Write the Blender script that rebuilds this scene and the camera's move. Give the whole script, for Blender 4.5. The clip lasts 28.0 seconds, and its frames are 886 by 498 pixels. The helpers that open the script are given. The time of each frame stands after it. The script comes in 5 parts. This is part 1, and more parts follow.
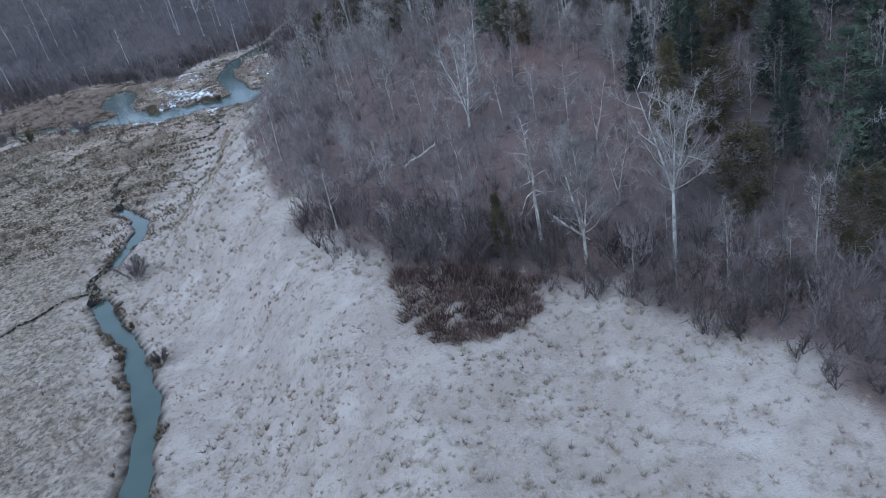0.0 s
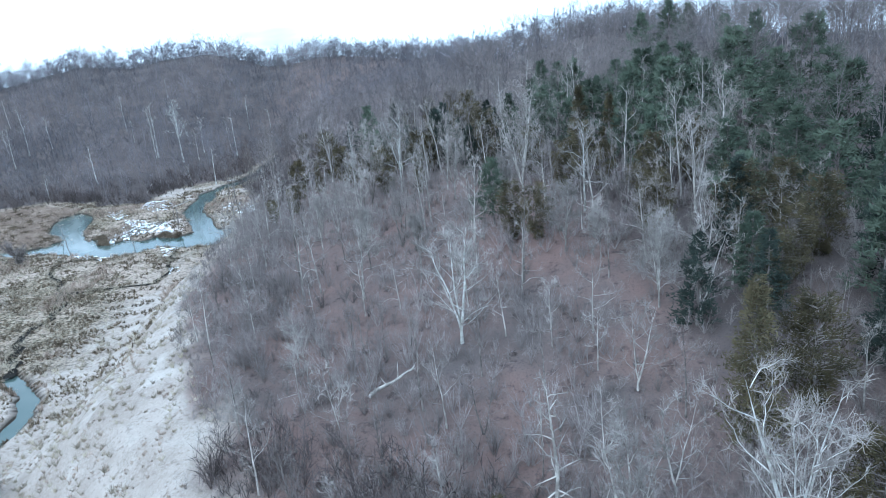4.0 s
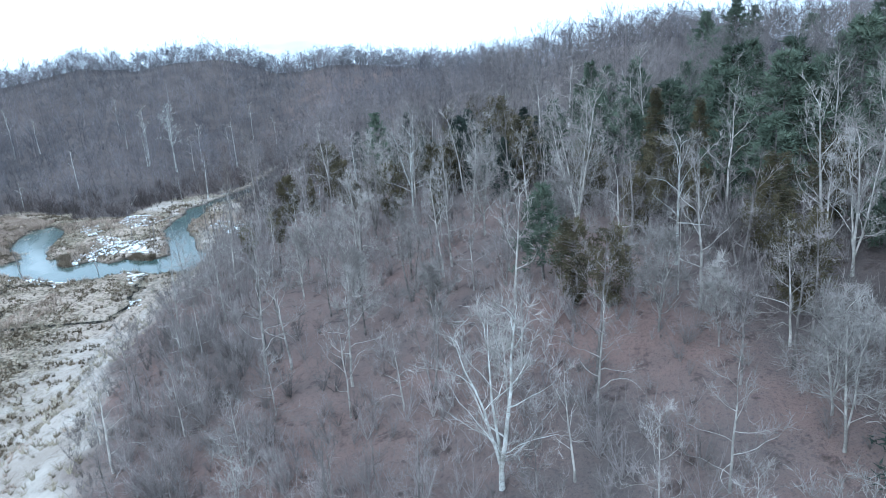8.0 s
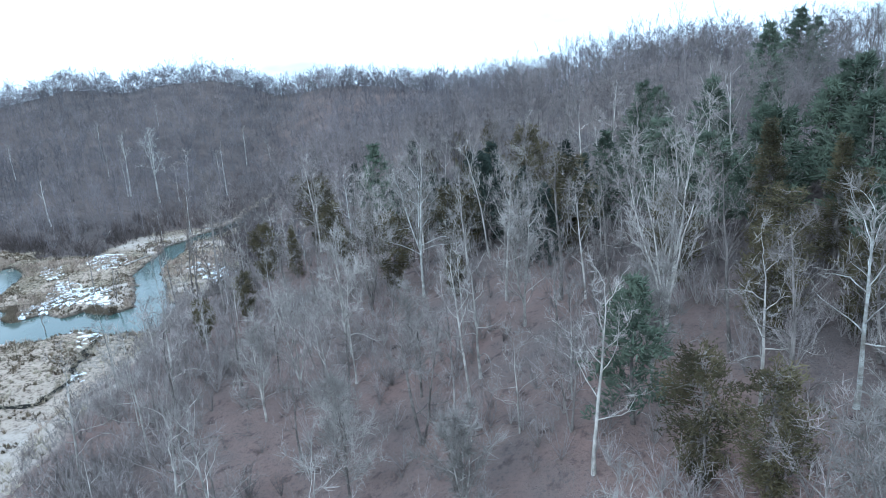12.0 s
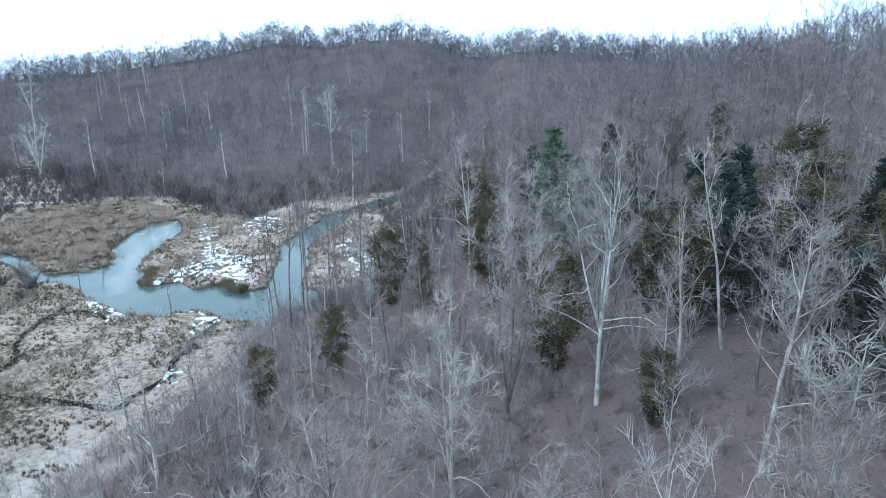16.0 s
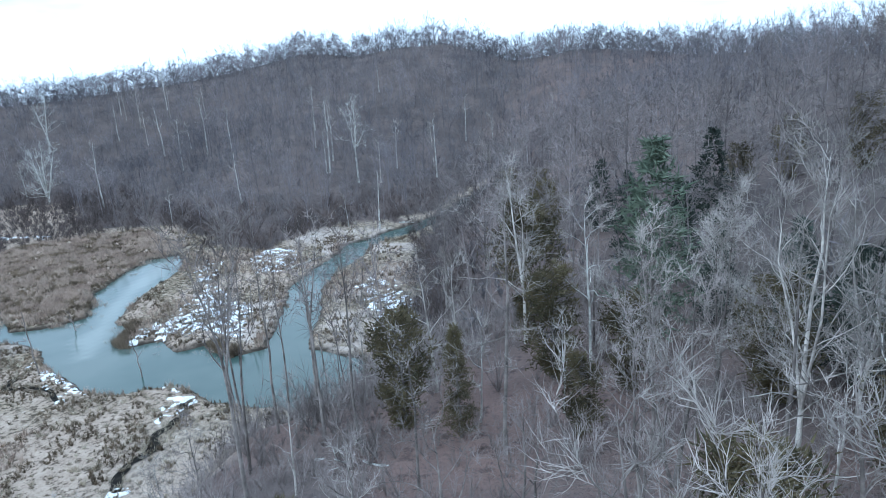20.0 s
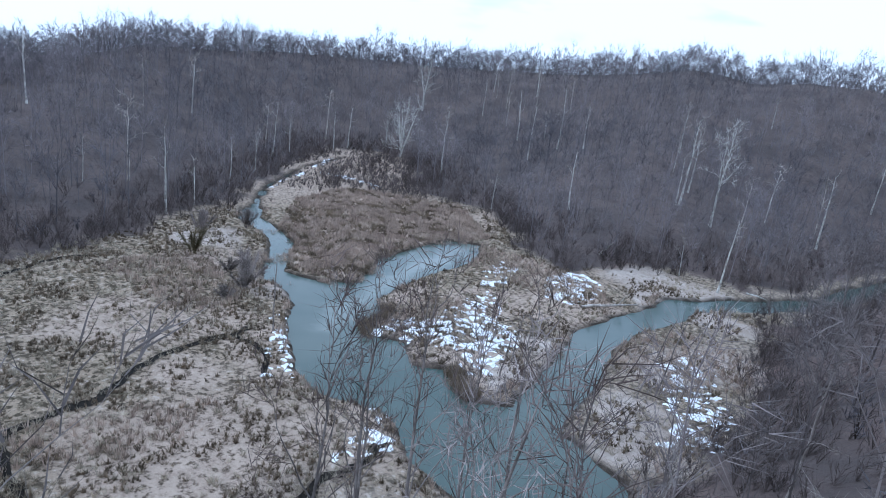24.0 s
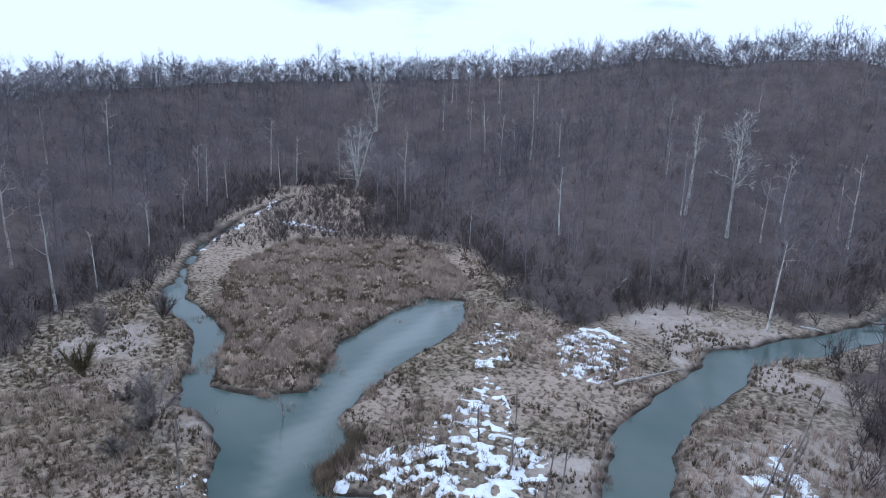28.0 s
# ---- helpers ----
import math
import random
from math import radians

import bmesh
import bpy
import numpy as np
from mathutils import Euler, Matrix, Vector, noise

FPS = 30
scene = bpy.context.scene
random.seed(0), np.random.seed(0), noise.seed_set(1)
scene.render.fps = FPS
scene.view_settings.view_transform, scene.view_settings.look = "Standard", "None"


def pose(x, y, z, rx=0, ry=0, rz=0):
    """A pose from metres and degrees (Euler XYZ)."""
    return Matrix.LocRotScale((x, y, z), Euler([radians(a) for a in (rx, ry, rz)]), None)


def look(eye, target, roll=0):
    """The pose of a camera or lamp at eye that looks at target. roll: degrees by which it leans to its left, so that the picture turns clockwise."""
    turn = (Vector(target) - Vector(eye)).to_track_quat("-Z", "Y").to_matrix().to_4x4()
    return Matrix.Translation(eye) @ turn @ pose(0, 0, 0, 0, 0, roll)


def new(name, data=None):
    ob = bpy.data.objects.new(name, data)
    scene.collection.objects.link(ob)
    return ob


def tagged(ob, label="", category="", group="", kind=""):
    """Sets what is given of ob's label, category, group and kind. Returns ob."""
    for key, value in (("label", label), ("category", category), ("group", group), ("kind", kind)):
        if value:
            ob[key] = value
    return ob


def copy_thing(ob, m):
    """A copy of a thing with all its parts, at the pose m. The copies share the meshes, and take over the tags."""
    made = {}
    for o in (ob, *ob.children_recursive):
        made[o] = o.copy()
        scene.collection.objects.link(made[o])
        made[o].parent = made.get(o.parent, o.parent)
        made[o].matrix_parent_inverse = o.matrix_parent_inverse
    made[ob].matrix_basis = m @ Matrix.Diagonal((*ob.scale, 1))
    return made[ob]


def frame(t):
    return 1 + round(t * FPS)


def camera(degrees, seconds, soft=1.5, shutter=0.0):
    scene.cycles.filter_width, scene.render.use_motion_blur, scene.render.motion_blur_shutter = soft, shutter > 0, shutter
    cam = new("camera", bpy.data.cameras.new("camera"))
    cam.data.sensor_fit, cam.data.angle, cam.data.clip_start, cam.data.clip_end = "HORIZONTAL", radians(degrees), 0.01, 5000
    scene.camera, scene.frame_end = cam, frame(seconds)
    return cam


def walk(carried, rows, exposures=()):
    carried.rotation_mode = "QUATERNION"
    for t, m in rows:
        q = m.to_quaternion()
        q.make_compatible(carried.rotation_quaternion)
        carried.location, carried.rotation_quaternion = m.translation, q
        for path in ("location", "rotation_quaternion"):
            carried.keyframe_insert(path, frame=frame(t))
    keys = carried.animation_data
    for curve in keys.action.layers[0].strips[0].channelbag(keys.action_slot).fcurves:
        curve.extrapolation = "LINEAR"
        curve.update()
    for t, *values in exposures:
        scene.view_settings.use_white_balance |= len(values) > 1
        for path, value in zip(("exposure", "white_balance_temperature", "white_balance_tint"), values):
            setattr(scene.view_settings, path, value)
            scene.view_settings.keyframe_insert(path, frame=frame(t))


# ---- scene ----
# ---- camera and its way ----
cam = camera(66.8, 28.0, soft=0.95)
PATH = [
    (0, -0.76, -0.57, 34.26, 61.18, 11.16, -0.70),
    (0.5, -0.82, 2.23, 34.19, 62.97, 5.84, 0.53),
    (1, -0.87, 5.00, 34.14, 62.60, 6.88, -0.65),
    (1.5, -0.91, 7.70, 34.13, 62.84, 3.51, 0.90),
    (2, -0.95, 10.32, 34.20, 63.61, 3.95, -0.32),
    (2.5, -1.02, 12.84, 34.33, 63.83, 4.70, -0.58),
    (3, -1.11, 15.27, 34.49, 67.09, 4.13, 0.24),
    (3.5, -1.18, 17.57, 34.59, 70.06, 4.20, 0.01),
    (4, -1.22, 19.77, 34.58, 72.41, 5.61, -0.44),
    (4.5, -1.25, 21.92, 34.50, 71.99, 5.02, 0.07),
    (6.5, -2.04, 34.28, 31.84, 73.66, 3.47, 1.06),
    (7, -2.13, 36.52, 31.66, 73.04, 4.28, 0.46),
    (7.5, -2.31, 38.84, 31.61, 74.21, 2.63, 2.03),
    (8, -2.52, 41.00, 31.56, 73.86, 4.14, 1.04),
    (8.5, -2.75, 43.40, 31.63, 73.75, 4.15, 1.82),
    (9, -2.94, 45.52, 31.55, 73.35, 5.77, 0.67),
    (9.5, -3.38, 47.67, 31.54, 73.81, 5.65, 1.15),
    (10, -3.68, 49.92, 31.61, 73.90, 4.48, 1.98),
    (10.5, -3.83, 52.22, 31.64, 74.83, 5.66, 0.59),
    (11, -4.10, 54.70, 31.62, 74.73, 4.58, 1.80),
    (11.5, -4.07, 57.20, 31.42, 74.51, 4.43, 1.11),
    (12, -4.13, 59.92, 31.35, 75.58, 4.19, 1.34),
    (12.5, -4.21, 62.64, 31.30, 74.70, 2.82, 1.45),
    (14.5, -5.29, 72.94, 31.91, 75.23, 3.80, 2.20),
    (14.7, -5.33, 74.24, 31.69, 76.24, 3.10, 12.89),
    (14.9, -5.36, 75.54, 31.45, 74.45, -6.38, 20.87),
    (15, -5.37, 76.20, 31.33, 73.92, -8.11, 22.02),
    (15.5, -5.41, 79.47, 30.79, 75.32, -2.72, 18.57),
    (16, -5.75, 82.59, 30.44, 73.79, 1.59, 18.14),
    (16.5, -6.28, 85.57, 30.25, 74.78, -0.48, 19.34),
    (17, -6.96, 88.26, 30.05, 74.07, 0.20, 20.31),
    (17.5, -7.83, 90.77, 29.97, 74.40, 0.74, 21.11),
    (18, -8.64, 93.05, 29.85, 75.66, 3.52, 19.48),
    (18.5, -9.52, 95.52, 29.74, 74.30, 0.66, 21.29),
    (19, -10.34, 97.86, 29.56, 74.94, 1.12, 21.24),
    (19.5, -11.27, 100.09, 29.22, 74.27, 3.18, 20.71),
    (20, -12.24, 102.18, 28.76, 74.63, 3.96, 21.11),
    (20.5, -13.10, 104.54, 28.58, 75.40, -0.25, 25.02),
    (22.5, -16.67, 113.52, 27.78, 72.13, -0.11, 31.53),
    (23, -18.85, 116.31, 27.33, 75.88, 2.40, 30.73),
    (23.2, -19.70, 117.31, 27.09, 75.35, 4.04, 39.74),
    (23.4, -20.54, 118.26, 26.85, 74.38, -3.64, 51.96),
    (23.6, -21.37, 119.16, 26.62, 73.68, -14.29, 56.07),
    (24, -23.00, 120.74, 26.29, 74.64, -7.55, 52.35),
    (24.5, -24.96, 122.47, 26.39, 75.26, -1.79, 51.03),
    (24.6, -25.37, 122.81, 26.45, 75.20, -2.12, 51.47),
    (25, -27.04, 124.16, 26.78, 75.15, -1.46, 51.69),
    (25.5, -29.17, 125.74, 27.22, 75.81, -1.95, 51.24),
    (26, -31.36, 127.19, 27.45, 75.36, -1.39, 50.49),
    (26.5, -33.58, 128.71, 27.54, 75.75, -1.98, 50.29),
    (27, -35.78, 130.24, 27.48, 75.44, -1.62, 49.41),
    (27.5, -37.98, 131.99, 27.31, 76.38, -2.10, 48.74),
    (28, -40.14, 133.97, 27.03, 75.73, -1.94, 48.29),
]
EXPOSURES = [(0.0, -0.4, 4700, 7), (2.0, 0.0, 4660, 1), (3.0, 0.33, 4640, -3), (4.0, 0.47, 4700, -1), (12.0, 0.42, 4750, -2), (20.0, 0.3, 4790, 0), (24.0, -0.05, 4850, 8), (26.0, -0.26, 4950, 10), (28.0, -0.29, 5000, 11)]
walk(cam, [(t, pose(x, y, z, rx, ry, rz)) for t, x, y, z, rx, ry, rz in PATH], EXPOSURES)

# ---- sky and sun ----
SUN_ELEVATION, SUN_AZIMUTH = 38.0, 215.0
world = bpy.data.worlds.new("sky")
scene.world = world
world.use_nodes = True
wn, wl = world.node_tree.nodes, world.node_tree.links
wn.clear()
w_out = wn.new("ShaderNodeOutputWorld")
w_bg = wn.new("ShaderNodeBackground")
w_sky = wn.new("ShaderNodeTexSky")
w_sky.sky_type, w_sky.sun_disc = "NISHITA", False
w_sky.sun_elevation, w_sky.sun_rotation = radians(SUN_ELEVATION), radians(SUN_AZIMUTH)
w_sky.air_density, w_sky.dust_density, w_sky.ozone_density = 1.0, 2.0, 2.0
w_co = wn.new("ShaderNodeTexCoord")
w_map = wn.new("ShaderNodeMapping")
w_map.inputs["Scale"].default_value = (1.0, 1.0, 3.5)
w_noise = wn.new("ShaderNodeTexNoise")
w_noise.inputs["Scale"].default_value, w_noise.inputs["Detail"].default_value = 2.2, 5.0
w_ramp = wn.new("ShaderNodeValToRGB")
w_ramp.color_ramp.elements[0].position, w_ramp.color_ramp.elements[1].position = 0.25, 0.42
w_mix = wn.new("ShaderNodeMix")
w_mix.data_type = "RGBA"
w_mix.inputs["B"].default_value = (10.5, 10.8, 11.2, 1)
wl.new(w_co.outputs["Generated"], w_map.inputs["Vector"])
wl.new(w_map.outputs["Vector"], w_noise.inputs["Vector"])
wl.new(w_noise.outputs["Fac"], w_ramp.inputs["Fac"])
wl.new(w_ramp.outputs["Color"], w_mix.inputs["Factor"])
wl.new(w_sky.outputs["Color"], w_mix.inputs["A"])
wl.new(w_mix.outputs["Result"], w_bg.inputs["Color"])
w_bg.inputs["Strength"].default_value = 0.12
wl.new(w_bg.outputs["Background"], w_out.inputs["Surface"])
sun_data = bpy.data.lights.new("sun", "SUN")
sun_data.energy, sun_data.angle, sun_data.color = 0.9, radians(12), (1.0, 0.95, 0.88)
sun = new("sun", sun_data)
sa, se = radians(SUN_AZIMUTH), radians(SUN_ELEVATION)
sun.matrix_world = look((0, 0, 300), Vector((0, 0, 300)) - Vector((math.sin(sa) * math.cos(se), math.cos(sa) * math.cos(se), math.sin(se))))


# ---- materials ----
def shader(name, rough=0.9, spec=0.15):
    m = bpy.data.materials.new(name)
    m.use_nodes = True
    b = m.node_tree.nodes["Principled BSDF"]
    b.inputs["Roughness"].default_value = rough
    b.inputs["Specular IOR Level"].default_value = spec
    return m, m.node_tree.nodes, m.node_tree.links, b


def noise_node(n, l, co, scale, detail=4.0, rough=0.6):
    t = n.new("ShaderNodeTexNoise")
    t.inputs["Scale"].default_value, t.inputs["Detail"].default_value, t.inputs["Roughness"].default_value = scale, detail, rough
    l.new(co, t.inputs["Vector"])
    return t.outputs["Fac"]


def sharpen(n, l, fac, lo, hi):
    r = n.new("ShaderNodeMapRange")
    r.inputs["From Min"].default_value, r.inputs["From Max"].default_value = lo, hi
    l.new(fac, r.inputs["Value"])
    return r.outputs["Result"]


def blend(n, l, fac, a, b):
    m = n.new("ShaderNodeMix")
    m.data_type = "RGBA"
    for key, v in (("Factor", fac), ("A", a), ("B", b)):
        if isinstance(v, (tuple, float, int)):
            m.inputs[key].default_value = (*v, 1) if isinstance(v, tuple) else v
        else:
            l.new(v, m.inputs[key])
    return m.outputs["Result"]


def bump(n, l, b, height, strength, distance):
    k = n.new("ShaderNodeBump")
    k.inputs["Strength"].default_value, k.inputs["Distance"].default_value = strength, distance
    l.new(height, k.inputs["Height"])
    l.new(k.outputs["Normal"], b.inputs["Normal"])


def bark_material(name, dark, light, patch, scale=1.2, lo=0.4, hi=0.6, tinted=False):
    """Bark: two tones in blotches, fine grain, a tone of its own for every tree."""
    m, n, l, b = shader(name, 0.92, 0.1)
    co = n.new("ShaderNodeNewGeometry").outputs["Position"]
    big = sharpen(n, l, noise_node(n, l, co, scale, 3), lo, hi)
    fine = noise_node(n, l, co, 9.0, 3)
    c = blend(n, l, big, dark, light)
    c = blend(n, l, sharpen(n, l, fine, 0.45, 0.8), c, patch)
    if tinted:
        at = n.new("ShaderNodeAttribute")
        at.attribute_name = "tint"
        rnd = at.outputs["Fac"]
    else:
        rnd = n.new("ShaderNodeObjectInfo").outputs["Random"]
    hsv = n.new("ShaderNodeHueSaturation")
    l.new(sharpen(n, l, rnd, -0.9 if tinted else -1.6, 0.88 if tinted else 1.0), hsv.inputs["Value"])
    hsv.inputs["Saturation"].default_value = 1.0
    l.new(c, hsv.inputs["Color"])
    l.new(hsv.outputs["Color"], b.inputs["Base Color"])
    bump(n, l, b, fine, 0.5, 0.03)
    return m


BARK_GREY = bark_material("grey_bark", (0.14, 0.12, 0.108), (0.35, 0.304, 0.273), (0.22, 0.188, 0.169))
BARK_WHITE = bark_material("white_sycamore_bark", (0.34, 0.31, 0.27), (0.78, 0.76, 0.71), (0.52, 0.48, 0.42), 1.6, 0.36, 0.58)
BARK_DEAD = bark_material("weathered_dead_wood", (0.3, 0.268, 0.238), (0.68, 0.62, 0.555), (0.47, 0.42, 0.37))
TWIG_GREY = bark_material("grey_twigs", (0.17, 0.144, 0.132), (0.41, 0.352, 0.326), (0.28, 0.238, 0.218), 0.5)
TWIG_BROWN = bark_material("brown_budded_twigs", (0.1, 0.076, 0.067), (0.23, 0.178, 0.157), (0.155, 0.12, 0.106), 0.5)
THICKET = bark_material("purple_grey_thicket_twigs", (0.19, 0.162, 0.149), (0.46, 0.397, 0.37), (0.305, 0.261, 0.243), 0.15, 0.35, 0.65, tinted=True)
TWIG_PALE = bark_material("pale_twigs", (0.25, 0.222, 0.2), (0.53, 0.474, 0.43), (0.375, 0.332, 0.298), 0.5)
# far woods: blue cast of the distance haze is put into this colour
WOOD_FAR = bark_material("haze_tinted_bare_wood", (0.132, 0.127, 0.142), (0.305, 0.265, 0.265), (0.21, 0.186, 0.19), 0.03, 0.36, 0.64, tinted=True)
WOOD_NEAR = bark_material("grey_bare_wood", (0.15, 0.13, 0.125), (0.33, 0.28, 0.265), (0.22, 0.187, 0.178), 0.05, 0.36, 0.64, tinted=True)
BRUSH = bark_material("dark_brush_stems", (0.095, 0.078, 0.073), (0.2, 0.163, 0.15), (0.14, 0.112, 0.104), 0.25, 0.4, 0.6, tinted=True)
BRAMBLES = bark_material("red_brown_bramble_canes", (0.085, 0.05, 0.045), (0.2, 0.125, 0.11), (0.13, 0.08, 0.07), 0.3, 0.4, 0.6, tinted=True)
NEEDLES = bark_material("pine_needles", (0.08, 0.1, 0.072), (0.17, 0.196, 0.14), (0.122, 0.142, 0.1), 0.6)
HEMLOCK = bark_material("dark_hemlock_needles", (0.036, 0.046, 0.038), (0.078, 0.094, 0.076), (0.054, 0.066, 0.054), 0.6)
CEDAR = bark_material("olive_brown_cedar_foliage", (0.066, 0.062, 0.036), (0.162, 0.138, 0.076), (0.14, 0.092, 0.056), 0.6)
SEDGE = bark_material("dark_sedge_blades", (0.13, 0.1, 0.07), (0.35, 0.275, 0.195), (0.215, 0.165, 0.113), 0.3, 0.35, 0.65, tinted=True)
STRAW = bark_material("dead_straw_blades", (0.37, 0.31, 0.225), (0.62, 0.54, 0.42), (0.5, 0.425, 0.32), 0.15, 0.35, 0.65, tinted=True)
REED = bark_material("brown_cattail_stems", (0.385, 0.293, 0.235), (0.67, 0.54, 0.435), (0.52, 0.41, 0.325), 0.2, 0.35, 0.65, tinted=True)


def ground_material():
    m, n, l, b = shader("marsh_and_forest_floor", 0.95, 0.1)
    co = n.new("ShaderNodeNewGeometry").outputs["Position"]
    at = n.new("ShaderNodeAttribute")
    at.attribute_name = "cover"
    sep = n.new("ShaderNodeSeparateColor")
    l.new(at.outputs["Color"], sep.inputs["Color"])
    n8 = noise_node(n, l, co, 0.11, 5)
    n1 = noise_node(n, l, co, 0.9, 5, 0.65)
    nf = noise_node(n, l, co, 5.5, 4, 0.7)
    nt = noise_node(n, l, co, 1.9, 3, 0.6)
    hay = blend(n, l, sharpen(n, l, n8, 0.35, 0.65), (0.41, 0.335, 0.28), (0.56, 0.475, 0.405))
    hay = blend(n, l, sharpen(n, l, n1, 0.52, 0.72), hay, (0.27, 0.22, 0.17))
    hay = blend(n, l, sharpen(n, l, nf, 0.45, 0.75), hay, (0.58, 0.5, 0.43))
    sedge = blend(n, l, sharpen(n, l, n8, 0.35, 0.65), (0.27, 0.205, 0.142), (0.42, 0.335, 0.245))
    sedge = blend(n, l, sharpen(n, l, n1, 0.45, 0.65), sedge, (0.12, 0.1, 0.065))
    sedge = blend(n, l, sharpen(n, l, nf, 0.5, 0.75), sedge, (0.48, 0.39, 0.285))
    # shadow gaps between the grass tufts, painted as a dark tone
    sedge = blend(n, l, sharpen(n, l, nt, 0.5, 0.58), sedge, (0.085, 0.068, 0.046))
    sedge = blend(n, l, sharpen(n, l, nt, 0.42, 0.3), sedge, (0.55, 0.47, 0.39))
    hay = blend(n, l, sharpen(n, l, nt, 0.56, 0.74), hay, (0.25, 0.2, 0.16))
    nb = noise_node(n, l, co, 0.33, 4, 0.6)
    hay = blend(n, l, sharpen(n, l, nb, 0.5, 0.72), hay, (0.43, 0.355, 0.295))
    hay = blend(n, l, sharpen(n, l, nb, 0.46, 0.3), hay, (0.6, 0.525, 0.455))
    grass = blend(n, l, at.outputs["Alpha"], sedge, hay)
    litter = blend(n, l, sharpen(n, l, n8, 0.35, 0.65), (0.09, 0.076, 0.072), (0.16, 0.128, 0.116))
    litter = blend(n, l, at.outputs["Alpha"], litter, blend(n, l, sharpen(n, l, n8, 0.35, 0.65), (0.165, 0.134, 0.123), (0.25, 0.166, 0.142)))
    litter = blend(n, l, sharpen(n, l, nf, 0.5, 0.8), litter, (0.1, 0.087, 0.084))
    litter = blend(n, l, sharpen(n, l, n1, 0.55, 0.75), litter, (0.05, 0.039, 0.034))
    reed = blend(n, l, sharpen(n, l, n1, 0.35, 0.65), (0.37, 0.288, 0.226), (0.55, 0.44, 0.35))
    # dark flecks painted for the shade between reed clumps
    reed = blend(n, l, sharpen(n, l, nt, 0.5, 0.62), reed, (0.1, 0.072, 0.05))
    reed = blend(n, l, sharpen(n, l, nf, 0.45, 0.75), reed, (0.56, 0.45, 0.355))
    mud = blend(n, l, nf, (0.03, 0.025, 0.02), (0.075, 0.06, 0.047))
    c = blend(n, l, sep.outputs["Green"], grass, reed)
    c = blend(n, l, sep.outputs["Red"], c, litter)
    c = blend(n, l, sep.outputs["Blue"], c, mud)
    l.new(c, b.inputs["Base Color"])
    add = n.new("ShaderNodeMath")
    add.operation = "ADD"
    l.new(nf, add.inputs[0])
    l.new(n1, add.inputs[1])
    bump(n, l, b, add.outputs["Value"], 0.9, 0.25)
    return m


def water_material():
    m, n, l, b = shader("murky_green_water", 0.09, 0.26)
    co = n.new("ShaderNodeNewGeometry").outputs["Position"]
    big = noise_node(n, l, co, 0.07, 3)
    c = blend(n, l, sharpen(n, l, big, 0.35, 0.65), (0.054, 0.083, 0.073), (0.092, 0.116, 0.102))
    at = n.new("ShaderNodeAttribute")
    at.attribute_name = "tint"
    c = blend(n, l, at.outputs["Fac"], c, (0.2, 0.22, 0.2))
    l.new(c, b.inputs["Base Color"])
    bump(n, l, b, noise_node(n, l, co, 2.0, 3), 0.06, 0.05)
    return m


def snow_material():
    m, n, l, b = shader("old_snow", 0.7, 0.3)
    co = n.new("ShaderNodeNewGeometry").outputs["Position"]
    f = noise_node(n, l, co, 3.0, 4)
    l.new(blend(n, l, sharpen(n, l, f, 0.5, 0.8), (0.86, 0.88, 0.91), (0.62, 0.63, 0.64)), b.inputs["Base Color"])
    bump(n, l, b, f, 0.4, 0.1)
    return m


def mud_material():
    m, n, l, b = shader("shade_black_wet_mud", 0.85, 0.1)
    co = n.new("ShaderNodeNewGeometry").outputs["Position"]
    f = noise_node(n, l, co, 2.5, 4)
    # mud nearly black: the shadow of the banks is in the colour
    l.new(blend(n, l, sharpen(n, l, f, 0.35, 0.7), (0.008, 0.007, 0.006), (0.03, 0.025, 0.02)), b.inputs["Base Color"])
    bump(n, l, b, f, 0.6, 0.1)
    return m


GROUND, WATER, SNOW, MUD = ground_material(), water_material(), snow_material(), mud_material()

# ---- plan ----
MARSH = [
    (70, -120), (50, -40), (34, 0), (19.7, 25.2), (16.5, 28.5), (14.2, 33.3), (10.7, 38.7), (5.9, 42.9), (2.8, 43.3), (1.4, 46.4), (-2.8, 47.5), (-10, 47.1),
    (-10.9, 51.8), (-14.4, 52.2), (-18.8, 56.1), (-21.9, 65), (-29.1, 80.2), (-31.4, 85.8), (-33.6, 94.7), (-34, 104.7), (-35.7, 117.5), (-38, 124),
    (-40, 130)] + [(-44.5, 134), (-48, 138), (-46, 142), (-43, 144), (-43, 156), (-45.6, 173.3), (-49.8, 184.3), (-54.2, 197.8),
    (-58.6, 205.9), (-57.9, 224.7), (-57.8, 241.9), (-56, 261.9), (-62.3, 263), (-64.1, 242.7), (-64.4, 229.3), (-67.7, 215.8),
    (-76.4, 216.5), (-81, 204.7), (-84, 194.3), (-91.9, 193.8), (-97.8, 197), (-110.7, 206.1), (-124.3, 206.3), (-133.4, 201.7),
    (-151.2, 214.7), (-171.1, 228), (-185.7, 220), (-186.1, 213), (-164.2, 191.1), (-137.1, 169), (-126.5, 160.3), (-117.7, 148.9),
    (-108.9, 137), (-103.9, 128.2), (-101.1, 118.1), (-98.3, 97.9), (-104, 80), (-102, 40), (-98, 0), (-90, -60), (-95, -120)]
